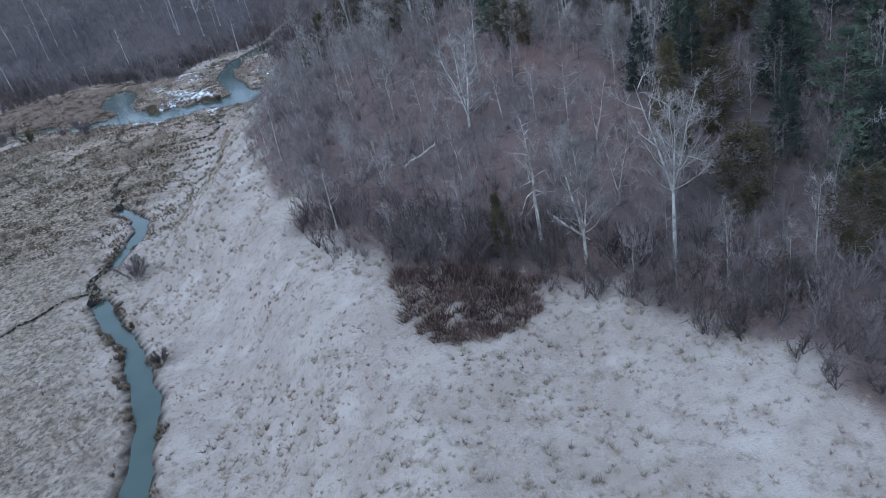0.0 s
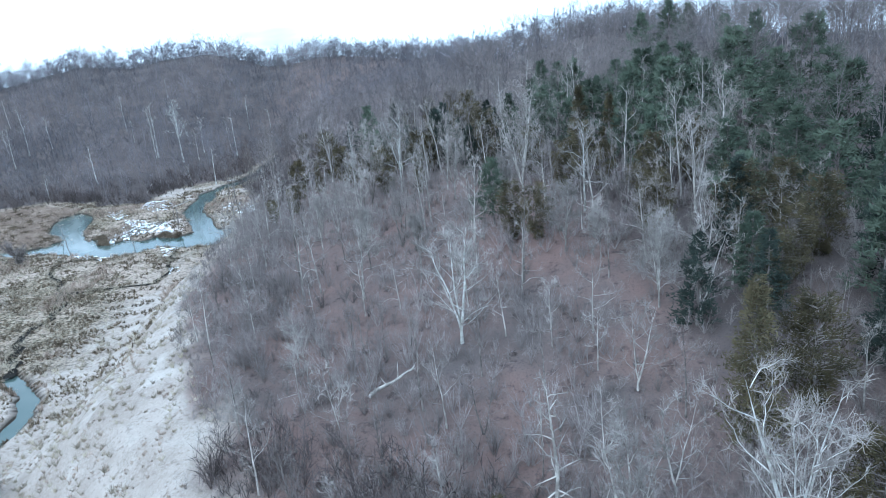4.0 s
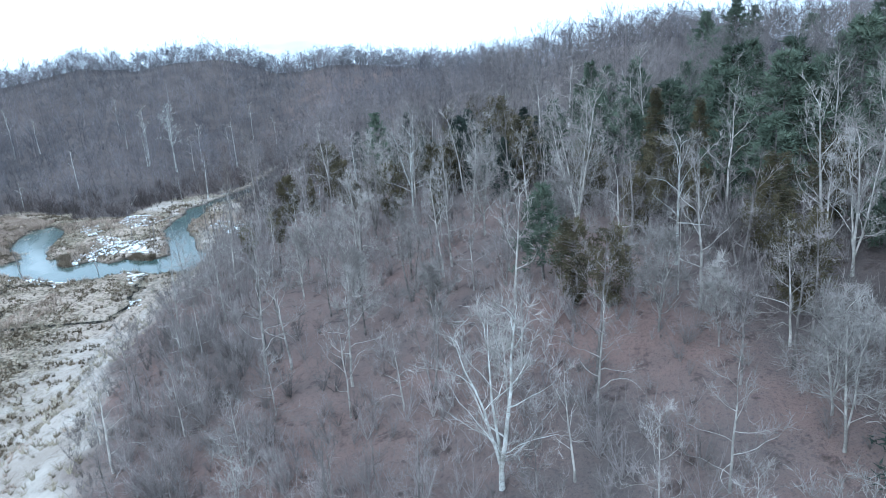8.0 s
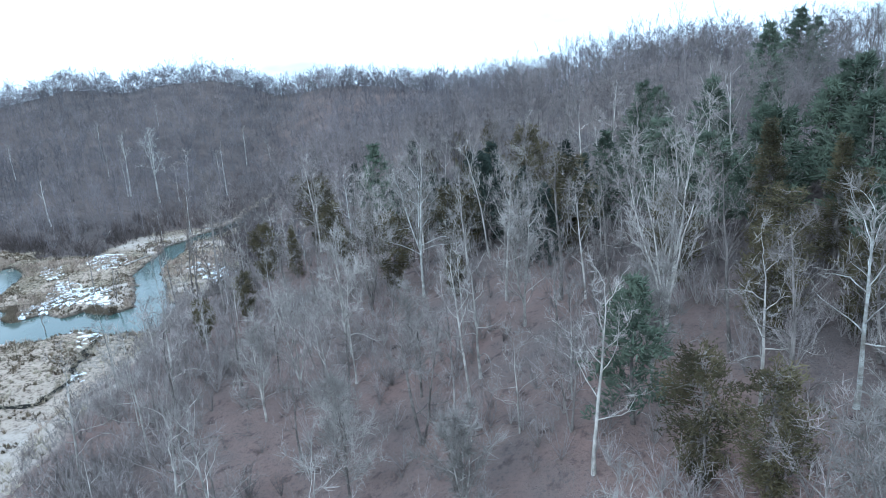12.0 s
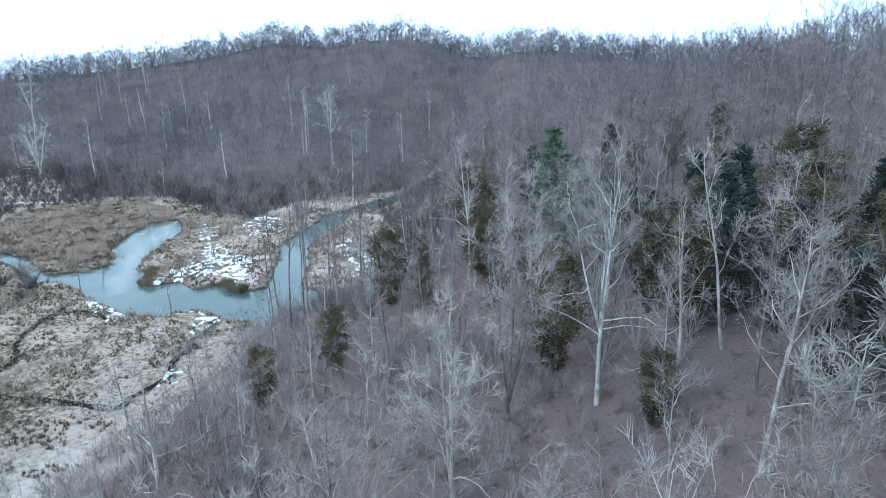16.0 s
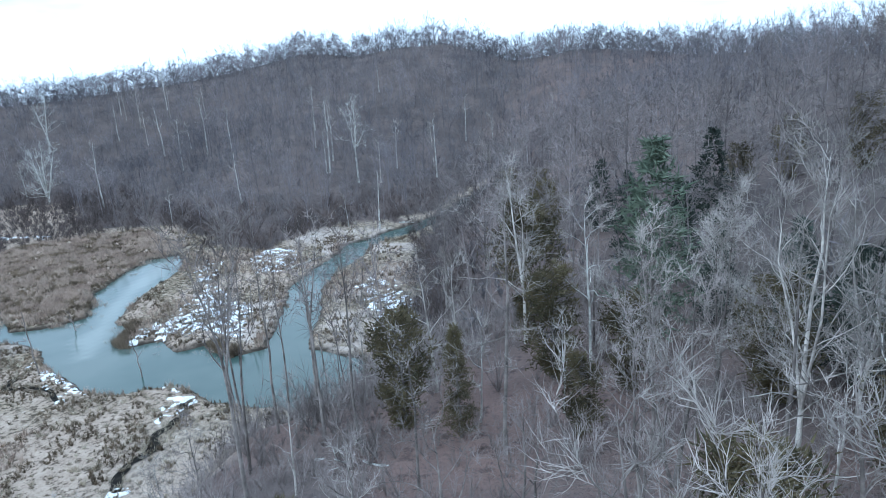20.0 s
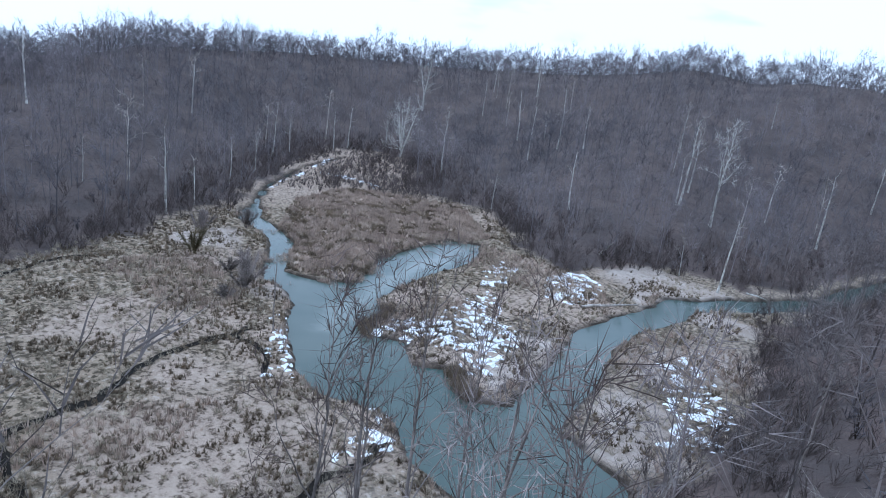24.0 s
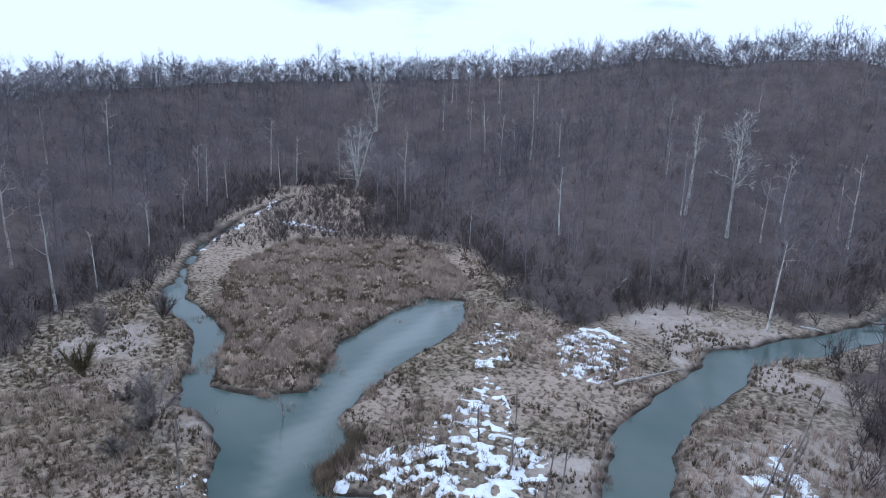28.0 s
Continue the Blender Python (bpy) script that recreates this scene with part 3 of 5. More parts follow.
def grow(seed, height, fork, limbs, spread, reach, rise, subs, twigs, twig_len, twig_r, girth=0.014, sides=(7, 5, 3), stems=1, lean=0.03, split=0.0):
    """A bare tree: stem and limbs in one shape, fine twigs in another."""
    rng = np.random.default_rng(seed)
    wood, fine, arms = Shape(), Shape(), []
    starts, ways = [], []
    az0 = rng.uniform(0, 6.28)
    for stem in range(stems):
        az0 += 6.28 / stems + rng.uniform(-0.4, 0.4)
        tip = np.array([np.cos(az0), np.sin(az0), 0]) * height * (lean if stems == 1 else rng.uniform(0.12, 0.24) * (0.6 if split > 0.15 else 1))
        first = split if stem else 0.0
        ts = np.linspace(first, 1, 8)
        h = height * (1 if stem == 0 else rng.uniform(0.8, 1.0))
        out = np.clip((ts - split) / (1 - split), 0, 1)
        wob = np.cumsum(rng.normal(0, 0.0095 * height, (8, 3)), axis=0) * (out[:, None] ** 0.5)
        wob[:, 2] = 0
        trunk = np.stack([tip[0] * out ** 0.9, tip[1] * out ** 0.9, h * ts], 1) + wob
        r0 = girth * height * (1 if stem == 0 else 0.7)
        wood.tube(trunk - [0, 0, 0.4 if first == 0 else 0], r0 * np.concatenate([[1.3 if first == 0 else 0.8], (1 - ts[1:]) ** 0.8 * 0.95 + 0.03]), sides[0])
        turn = rng.uniform(0, 6.28)
        low = max(fork, split * 0.8)
        for i in range(limbs):
            fr = low + (0.97 - low) * (i + rng.uniform(0, 0.8)) / limbs
            turn += 2.4 + rng.uniform(-0.5, 0.5)
            base = np.array([np.interp(fr, ts, trunk[:, q]) for q in range(3)])
            ang = radians(spread) * (1.3 - 0.7 * (fr - low) / (1 - low)) * rng.uniform(0.8, 1.2)
            way = np.array([np.cos(turn) * math.sin(ang), np.sin(turn) * math.sin(ang), math.cos(ang)])
            length = reach * height * (1.0 - 0.6 * (fr - low) / (1 - low)) * rng.uniform(0.7, 1.25)
            pts = [base]
            for q in range(7):
                way = unit(way + np.array([0, 0, rise * 0.13]) + rng.normal(0, 0.23, 3))
                pts.append(pts[-1] + way * length / 7)
            pts = np.array(pts)
            lr = r0 * 0.36 * (1.05 - 0.6 * fr)
            thick = lr * np.array([1, 0.84, 0.7, 0.57, 0.44, 0.32, 0.2, 0.05])
            arm = Shape()
            arms.append(arm)
            arm.tube(pts, thick, sides[1])
            for q in range(subs):
                t = rng.uniform(0.18, 0.98) * 7
                a = int(min(t, 6.999))
                at = [pts[a] + (pts[a + 1] - pts[a]) * (t - a)]
                sway = unit(unit(pts[a + 1] - pts[a]) * 0.8 + rng.normal(0, 0.6, 3) + [0, 0, 0.22])
                sl = length * rng.uniform(0.2, 0.44) * (1.15 - 0.06 * t)
                for w in range(3):
                    at.append(at[-1] + sway * sl / 3)
                    sway = unit(sway + rng.normal(0, 0.34, 3) + [0, 0, 0.14])
                at = np.array(at)
                fine.tube(at, max(thick[a] * 0.4, 0.009) * np.array([1, 0.66, 0.4, 0.08]), sides[2])
                for w in range(twigs):
                    p = rng.uniform(0.3, 2.98)
                    k = int(p)
                    starts.append(at[k] + (at[k + 1] - at[k]) * (p - k))
                    ways.append(unit(at[k + 1] - at[k]) * 0.7 + rng.normal(0, 0.55, 3) + [0, 0, 0.25])
    n = len(starts)
    if n:
        fine.ribbons(starts, ways, rng.uniform(0.45, 1.1, n) * twig_len, twig_r * rng.uniform(0.7, 1.2, n), rng)
    return wood, fine, arms


def conifer(seed, height, width, tiers, per, tufts, low=0.12, droop=0.15, tuft=0.5, dense=False):
    """An evergreen: stem with boughs, and the needle tufts on them."""
    rng = np.random.default_rng(seed)
    wood, fine = Shape(), Shape()
    ts = np.linspace(0, 1, 6)
    wood.tube(np.stack([0.1 * np.sin(ts * 4), 0.1 * np.cos(ts * 3), height * ts], 1) - [0, 0, 0.3], 0.016 * height * (1.02 - ts), 6)
    starts, ways = [], []
    for i in range(tiers):
        fr = low + (0.97 - low) * i / tiers
        span = width * (math.sin(min(1, (1 - fr) * 1.25) * 1.57) if not dense else math.sin(3.0 * (1 - fr) ** 0.8 * 0.95 + 0.1)) * rng.uniform(0.75, 1.15)
        for j in range(per):
            a = rng.uniform(0, 6.28)
            way = np.array([math.cos(a), math.sin(a), rng.uniform(-droop, 0.45)])
            base = np.array([0, 0, fr * height + rng.uniform(-0.3, 0.3)])
            L = max(0.4, span * rng.uniform(0.6, 1.15))
            tip = base + unit(way) * L
            wood.tube([base, (base + tip) / 2 + [0, 0, 0.05 * L], tip], [0.035, 0.025, 0.008], 3)
            for q in range(tufts):
                p = rng.uniform(0.25, 1.02) ** 0.7
                starts.append(base + (tip - base) * p + rng.normal(0, 0.12, 3) * (1 + L * 0.25))
                ways.append(unit(way) * 0.7 + rng.normal(0, 0.6, 3) + [0, 0, 0.35])
    n = len(starts)
    fine.spikes(starts, ways, rng.uniform(0.6, 1.3, n) * tuft, tuft * 0.13 * rng.uniform(0.7, 1.3, n))
    return wood, fine


def tree_thing(name, shapes, wood_mat, fine_mat, label, category="tree", group="", fine_name="crown", limbs=False):
    root = tagged(new(name), label, category, group)
    arms = shapes[2] if len(shapes) > 2 else []
    if not limbs:
        for arm in arms:
            shapes[0].add(*arm.arrays())
        arms = []
    trunk = part("trunk", mesh_from("trunk", *shapes[0].arrays(), wood_mat, True), root)
    for arm in arms:
        part("limb", mesh_from("limb", *arm.arrays(), wood_mat, True), trunk)
    if shapes[1].n:
        part(fine_name, mesh_from(fine_name, *shapes[1].arrays(), fine_mat), root)
    return root


def set_down(root, x, y, turn=0.0, size=1.0, sink=0.0):
    z = float(terrain(np.array([x]), np.array([y]))[0][0])
    root.matrix_basis = pose(x, y, z - sink, 0, 0, turn) @ Matrix.Scale(size, 4)
    return root


def plant(root, x, y, turn, size):
    """A further tree of the same form."""
    z = float(terrain(np.array([x]), np.array([y]))[0][0])
    ob = copy_thing(root, pose(x, y, z, 0, 0, turn))
    ob.scale = (size, size, size)
    return ob


taken = []


def single(name, shapes, wood_mat, fine_mat, label, x, y, turn=0.0, size=1.0, group=""):
    taken.append((x, y))
    return set_down(tree_thing(name, shapes, wood_mat, fine_mat, label, group=group, limbs=True), x, y, turn, size)


# trees that stand out
single("sycamore", grow(11, 15, 0.36, 8, 50, 0.31, 0.5, 9, 9, 0.85, 0.012, 0.0115, stems=4, split=0.45), BARK_WHITE, TWIG_PALE, "tall white-barked bare sycamore at the marsh edge", 12.5, 44.6, 40)
single("sycamore", grow(12, 11.5, 0.25, 7, 48, 0.34, 0.5, 9, 11, 0.8, 0.008, 0.0105, stems=3, split=0.36), BARK_WHITE, TWIG_PALE, "white-barked bare sycamore with a forked crown among grey trees", -8.2, 112.6, 100)
single("sycamore", grow(13, 15, 0.12, 9, 52, 0.46, 0.4, 8, 4, 1.5, 0.03, 0.02, stems=4, split=0.1), BARK_WHITE, BARK_WHITE, "clump of white bare sycamores at the head of the marsh", -175.5, 227.6, 10)
single("sycamore", grow(24, 17.5, 0.35, 8, 44, 0.35, 0.5, 7, 4, 1.4, 0.03, 0.018, stems=2, split=0.35), BARK_WHITE, BARK_WHITE, "tall white bare sycamore on the slope behind the clump", -210.5, 259, 70)
single("bare_tree", grow(14, 11.5, 0.12, 9, 26, 0.42, 0.7, 8, 7, 1.0, 0.014, 0.01, stems=5, split=0.08), BARK_DEAD, TWIG_PALE, "pale many-stemmed bare tree in front of dark pines", 7, 97.3, 0)
single("bare_tree", grow(15, 9.5, 0.3, 12, 40, 0.4, 0.5, 8, 7, 0.9, 0.013, 0.014), BARK_WHITE, TWIG_PALE, "white-trunked bare tree on the wooded slope", 12.2, 87, 60)
single("bare_tree", grow(16, 10.5, 0.14, 8, 50, 0.48, 0.5, 9, 8, 0.9, 0.013, 0.014, stems=3, split=0.14), BARK_WHITE, TWIG_PALE, "forked pale bare tree with a wide open crown", -1.6, 70, 20)
single("bare_tree", grow(17, 8.0, 0.15, 13, 55, 0.55, 0.4, 9, 9, 0.8, 0.012, 0.014), BARK_DEAD, TWIG_PALE, "round-crowned pale bare tree", 0.4, 79.5, 0, 0.72)
single("dead_tree", grow(18, 13.6, 0.3, 17, 62, 0.25, 0.4, 6, 6, 0.7, 0.0085, 0.0078), BARK_GREY, TWIG_PALE, "straight dead tree with broken side branches", -20.2, 127.4, 0)
single("dead_tree", grow(19, 12.6, 0.3, 22, 82, 0.19, 0.1, 5, 2, 0.6, 0.02, 0.016), BARK_DEAD, TWIG_PALE, "grey dead conifer with bare side branches", 3, 50.3, 0)
single("bare_tree", grow(36, 11.5, 0.28, 9, 46, 0.34, 0.5, 10, 9, 0.85, 0.02, 0.015, stems=3, split=0.3), BARK_DEAD, TWIG_PALE, "grey bare tree with a dense rounded crown", 6.1, 47.3, 30)
single("bare_tree", grow(20, 9.5, 0.3, 13, 50, 0.3, 0.5, 8, 9, 0.8, 0.008, 0.011), BARK_WHITE, TWIG_PALE, "tall pale bare tree overlooking the pond", -17.9, 136.1, 0)
single("bare_tree", grow(25, 10.8, 0.2, 9, 36, 0.36, 0.6, 9, 12, 0.8, 0.007, 0.0105, stems=3, split=0.1), BARK_GREY, TWIG_PALE, "grey three-stemmed bare tree with dense fine twigs", -12.4, 111.9, 0)
single("bare_tree", grow(26, 10.5, 0.35, 9, 34, 0.3, 0.6, 7, 9, 0.9, 0.008, 0.009, lean=0.16), BARK_DEAD, TWIG_PALE, "slanting pale bare tree beside dark cedars", -2.4, 116.4, 0)
single("bare_tree", grow(27, 8.5, 0.25, 9, 44, 0.4, 0.5, 7, 9, 0.8, 0.008, 0.0105, stems=2, split=0.2), BARK_DEAD, TWIG_PALE, "crooked pale bare tree with twisting limbs", -4.5, 115.6, 0)
single("bare_tree", grow(28, 4.6, 0.3, 9, 50, 0.5, 0.5, 5, 5, 0.6, 0.01, 0.012), BARK_DEAD, TWIG_PALE, "small pale bare tree in reddish undergrowth", -19.8, 111.1, 0)
single("bare_tree", grow(21, 19.0, 0.4, 9, 44, 0.32, 0.5, 7, 4, 1.3, 0.028, 0.014, stems=2, split=0.4), BARK_WHITE, BARK_WHITE, "white bare tree on the far slope", -87.7, 238.4, 0)
single("bare_tree", grow(22, 9.5, 0.2, 8, 36, 0.42, 0.6, 8, 7, 0.9, 0.013, 0.012, stems=3, split=0.15), BARK_DEAD, TWIG_PALE, "pale forked bare tree in front of pines", 21.7, 82, 0)
single("bare_tree", grow(23, 7.0, 0.2, 11, 44, 0.45, 0.5, 8, 7, 0.8, 0.012, 0.012, stems=2, split=0.15), BARK_DEAD, TWIG_PALE, "low pale bare tree with crooked limbs", 13.9, 68, 0)
single("bare_tree", grow(29, 8.0, 0.2, 10, 40, 0.45, 0.5, 8, 7, 0.9, 0.012, 0.012, stems=2, split=0.2), BARK_DEAD, TWIG_PALE, "low pale bare tree with crooked limbs", 18.8, 71.3, 0)
single("bare_tree", grow(30, 11.0, 0.3, 11, 36, 0.4, 0.6, 8, 7, 0.9, 0.014, 0.011, stems=2, split=0.3), BARK_DEAD, TWIG_PALE, "pale upright bare tree before the pine slope", 26.5, 88, 0)
single("bare_tree", grow(31, 11.5, 0.25, 8, 46, 0.4, 0.5, 8, 9, 0.8, 0.008, 0.0105, stems=2, split=0.3), BARK_DEAD, TWIG_PALE, "pale bare tree with crooked limbs beside a dark cedar", -22.8, 141, 0)
single("bare_tree", grow(32, 7.5, 0.2, 8, 50, 0.5, 0.5, 9, 11, 0.8, 0.008, 0.0115, stems=3, split=0.12), BARK_DEAD, TWIG_PALE, "broad low bare tree with fanning pale branches", -15.9, 100.5, 0)
single("bare_tree", grow(33, 8.5, 0.15, 8, 32, 0.4, 0.6, 8, 10, 0.8, 0.0075, 0.01, stems=4, split=0.1), BARK_GREY, TWIG_PALE, "grey many-stemmed bare tree beside dark cedars", -0.6, 109.2, 0)
single("bare_tree", grow(35, 13.0, 0.62, 9, 40, 0.3, 0.6, 7, 7, 0.8, 0.011, 0.009, stems=2, split=0.6), BARK_GREY, TWIG_GREY, "tall slender grey tree forking high over the pond bank", -27.5, 119, 0)
single("dead_tree", grow(34, 11.0, 0.4, 9, 50, 0.2, 0.4, 4, 3, 0.8, 0.015, 0.011), BARK_GREY, TWIG_GREY, "grey dead tree at the pond's edge", -35.3, 158, 0)
single("dead_tree", grow(37, 11.8, 0.62, 9, 42, 0.2, 0.6, 5, 3, 0.7, 0.011, 0.0085, stems=3, split=0.6), BARK_GREY, TWIG_GREY, "dead grey tree with broken antler-like limbs above the pond", -30.4, 128.6, 20)
for i, (x, y, h, k) in enumerate(((-14, 128, 9.8, 0.36), (-8.9, 126.6, 11.5, 0.4), (-6.7, 128.8, 10.4, 0.36), (-11.6, 131.5, 9.5, 0.38), (-13.2, 105, 8.8, 0.42), (8.7, 79, 6.2, 0.48), (11.4, 76.6, 4.8, 0.5), (14.5, 70.3, 5.6, 0.55),
                                  (-0.9, 101.2, 8, 0.42), (-10.8, 88.6, 6.3, 0.46), (-0.8, 75.2, 5.8, 0.5), (-5.2, 85.3, 4.8, 0.48), (-7.6, 96.5, 6.5, 0.44), (4.6, 91.5, 6.5, 0.44), (-17.5, 97.5, 6.2, 0.46))):
    single("bare_tree", grow(400 + i, h, 0.16, 11, 46, k, 0.55, 9, 11, 0.75, 0.0075 if y > 110 else 0.0125, 0.0095 if y > 110 else 0.013, stems=2 + i % 2, split=0.2), BARK_DEAD if i % 3 else BARK_GREY, TWIG_PALE, "pale grey bare tree with a rounded crown of fine twigs", x, y, 47 * i)
for i, (x, y, h, lean) in enumerate(((-18.4, 131.4, 5.5, 0.2), (-23.2, 124.4, 7.1, 0.05), (-22.5, 130.5, 5.7, 0.08), (-9.9, 124.3, 9.8, 0.05))):
    single("bare_tree", grow(430 + i, h, 0.3, 9, 62, 0.3, 0.4, 5, 5, 0.7, 0.009, 0.011, lean=lean), (BARK_WHITE, BARK_GREY)[i % 2], TWIG_PALE, "slender crooked bare tree with few side limbs", x, y, 70 * i)
for i, (x, y, h) in enumerate(((-11, 62.2, 4.6), (-18.9, 63.9, 4.2), (10.4, 61.6, 6.5), (10.6, 54.3, 6.8), (16.3, 65.8, 7.5), (-15.5, 71, 4.5))):
    single("bare_tree", grow(350 + i, h, 0.14, 9, 58, 0.55, 0.4, 7, 7, 0.6, 0.011, 0.013, stems=2, split=0.15), BARK_DEAD, TWIG_PALE, "low pale bare tree with crooked spreading limbs", x, y, 40 * i)
for i, (x, y, h) in enumerate(((-184, 211.5, 10.5), (-187.9, 218, 12), (-121.2, 149.6, 13), (-125.2, 155, 7.5), (-68.7, 210.2, 11), (-76.3, 212.2, 6.2), (-97.1, 240.6, 10), (-109.1, 223, 12), (-116.8, 209.3, 7.5), (-195, 272.8, 12),
                               (-173.6, 269.4, 16), (-76, 258, 15), (-120, 318, 9), (-167.6, 186.5, 12.5), (-133.5, 141, 7), (-140, 166, 9))):
    taken.append((x, y))
    set_down(tree_thing("dead_tree", grow(40 + i, h, 0.5, 5, 35, 0.2, 0.4, 3, 3, 1.0, 0.035, 0.015), BARK_WHITE, TWIG_PALE, "thin pale dead trunk at the foot of the wood", group="pale trunks"), x, y)

SHOWN = np.array(taken)
more = np.random.default_rng(77)
pale = [grow(90 + i, h, 0.45, 8, 36, 0.26, 0.5, 4, 3, 1.1, 0.035, 0.014) for i, h in enumerate((11, 13, 9))]
made = {}
tries = np.stack([more.uniform(-210, -50, 900), more.uniform(130, 300, 900)], 1)
tries = tries[(terrain(tries[:, 0], tries[:, 1])[1] > 3) & (terrain(tries[:, 0], tries[:, 1])[1] < 90)][:32]
for i, (x, y) in enumerate(tries.tolist()):
    taken.append((x, y))
    if i % 3 in made:
        plant(made[i % 3], x, y, 97 * i % 360, more.uniform(0.9, 1.4))
    else:
        made[i % 3] = set_down(tree_thing("bare_tree", pale[i % 3], BARK_WHITE if i % 3 else BARK_DEAD, TWIG_PALE, "thin pale bare tree standing out in the dark wood", group="pale trees on the hills"), x, y)

# twiggy tops that the flight passes over
for i, (x, y, h) in enumerate(((-33.4, 126.0, 12.5), (-27.0, 126.6, 11.8), (-37.5, 131, 13.0), (-36, 133.4, 12.0), (-39, 132, 12.5), (-34.6, 130.2, 12.8), (-32.6, 131.6, 12.4))):
    taken.append((x, y))
    set_down(tree_thing("bare_tree", grow(60 + i, h, 0.45, 12, 24, 0.28, 0.9, 6, 5, 0.9, 0.009, 0.007), BARK_GREY, TWIG_BROWN, "tall slender grey tree with brown upright twigs", group="slender trees by the pond"), x, y)

# evergreens
PINES = [conifer(71, 18, 5.0, 16, 7, 19, 0.2, 0.05, 0.85), conifer(72, 16.5, 4.8, 16, 7, 19, 0.15, 0.1, 0.85), conifer(73, 15, 3.4, 16, 7, 16, 0.06, 0.3, 0.75),
         conifer(75, 13, 4.6, 11, 7, 30, 0.12, 0.0, 0.8), conifer(76, 12, 4.9, 10, 7, 30, 0.1, -0.05, 0.8)]
pine_roots, cedar_roots = [], []
PINE_SPOTS = [(18, 121, 0, 0.60), (19.5, 143, 1, 0.56), (53, 173, 2, 0.72), (-15.1, 141.3, 2, 0.8), (26, 128, 1, 0.56), (15, 133, 0, 0.58), (31, 121, 1, 0.64),
              (50, 146, 1, 0.60), (38, 156, 0, 0.75), (12, 124, 2, 0.60), (46, 164, 0, 0.75), (24, 113, 1, 0.60), (42, 116, 0, 0.64), (2.9, 88.5, 1, 0.46), (20, 66, 1, 0.44), (30, 80, 0, 0.52),
              (34, 92, 1, 0.56), (26, 98, 0, 0.54), (37, 99, 1, 0.60), (33, 72, 1, 0.52), (12, 112, 1, 0.50),
              (8, 118, 2, 0.56), (28, 60, 0, 0.48), (36, 62, 1, 0.52), (26, 46, 1, 0.44), (32, 50, 0, 0.48)]
# broad pines on the green slope
PINE_SPOTS += [(17.6, 107, 3, 0.74), (22, 104, 4, 0.82), (24.5, 98.5, 3, 0.86), (21.5, 93.2, 4, 0.66), (26, 113.5, 3, 0.84), (29.5, 108, 4, 0.9), (29, 101.5, 4, 0.8), (14.5, 111.5, 4, 0.66), (18.4, 95.4, 3, 0.58), (38, 86, 3, 0.84), (32, 96, 3, 0.78),
              (31, 84.5, 4, 0.74), (25.5, 84, 3, 0.62), (40, 93, 4, 0.86), (35, 106, 3, 0.88), (24.5, 78, 4, 0.6), (31.5, 76, 3, 0.7), (30, 55, 4, 0.66), (28.5, 64, 3, 0.66), (34, 57.5, 3, 0.72), (12.6, 118, 3, 0.66), (20.5, 115.5, 4, 0.72), (43, 103, 3, 0.9), (38, 113, 4, 0.9)]
for x, y, k, s in PINE_SPOTS:
    taken.append((x, y))
    if k not in [q for q, _ in pine_roots]:
        root = set_down(tree_thing("pine_tree", PINES[k], BARK_GREY, NEEDLES, "dark green pine among bare trees", "evergreen", "pines on the slope", "needles"), x, y, 0, s)
        pine_roots.append((k, root))
    else:
        plant(dict(pine_roots)[k], x, y, 67 * x % 360, s)
CEDARS = [conifer(81, 6.6, 1.9, 14, 8, 34, 0.04, 0.1, 0.3, True), conifer(82, 8, 2.3, 15, 9, 34, 0.05, 0.1, 0.32, True), conifer(83, 12, 2.0, 22, 9, 26, 0.08, 0.2, 0.32)]
CEDAR_SPOTS = [(-4, 119.5, 0, 0.9), (1.5, 119, 1, 0.9), (4, 113, 1, 1.0), (-5.5, 110, 0, 0.55), (4.6, 84.2, 1, 0.75), (15.6, 55.6, 2, 1.0), (-26.3, 129.8, 0, 1.0), (-24.6, 117, 0, 0.65), (-26.7, 112, 0, 0.6), (11.5, 94, 1, 0.75), (18, 86, 1, 0.75), (6.6, 82.6, 1, 0.7),
               (-11, 117, 0, 1.08)]
# more of them on the bank and the slope
CEDAR_SPOTS += [(-19.8, 135.6, 0, 1.0), (14.2, 98.6, 1, 0.8), (19.6, 99, 1, 0.75), (20.2, 89.4, 1, 0.75), (23.6, 89, 1, 0.85), (15.6, 93, 0, 0.8), (27.4, 70.5, 1, 0.85), (-17.2, 129.2, 0, 0.62), (-15.6, 133.5, 0, 0.8), (-9.4, 130.5, 1, 0.75), (-3.8, 131, 1, 0.8), (-6, 124, 0, 1.0), (22, 73, 1, 1), (-23.5, 145, 1, 1.1), (-36, 184, 1, 0.8), (-30, 176, 1, 0.8), (-27, 166, 1, 0.9), (17, 79, 1, 0.8),
               (24, 68, 1, 0.8)] + [(20, 57, 1, 1.0), (27, 76, 1, 0.8), (9, 102.5, 1, 0.8), (19, 48, 1, 1.0), (23, 39, 1, 0.9), (-0.4, 49.1, 2, 0.55), (21.5, 65.5, 1, 0.7), (2, 128, 1, 1.1), (-22.9, 128.9, 2, 0.5), (-5, 175, 1, 0.8), (-9.5, 172, 1, 0.7), (0.5, 171, 1, 0.85), (15.2, 103, 2, 0.8), (18, 100, 2, 0.7)]
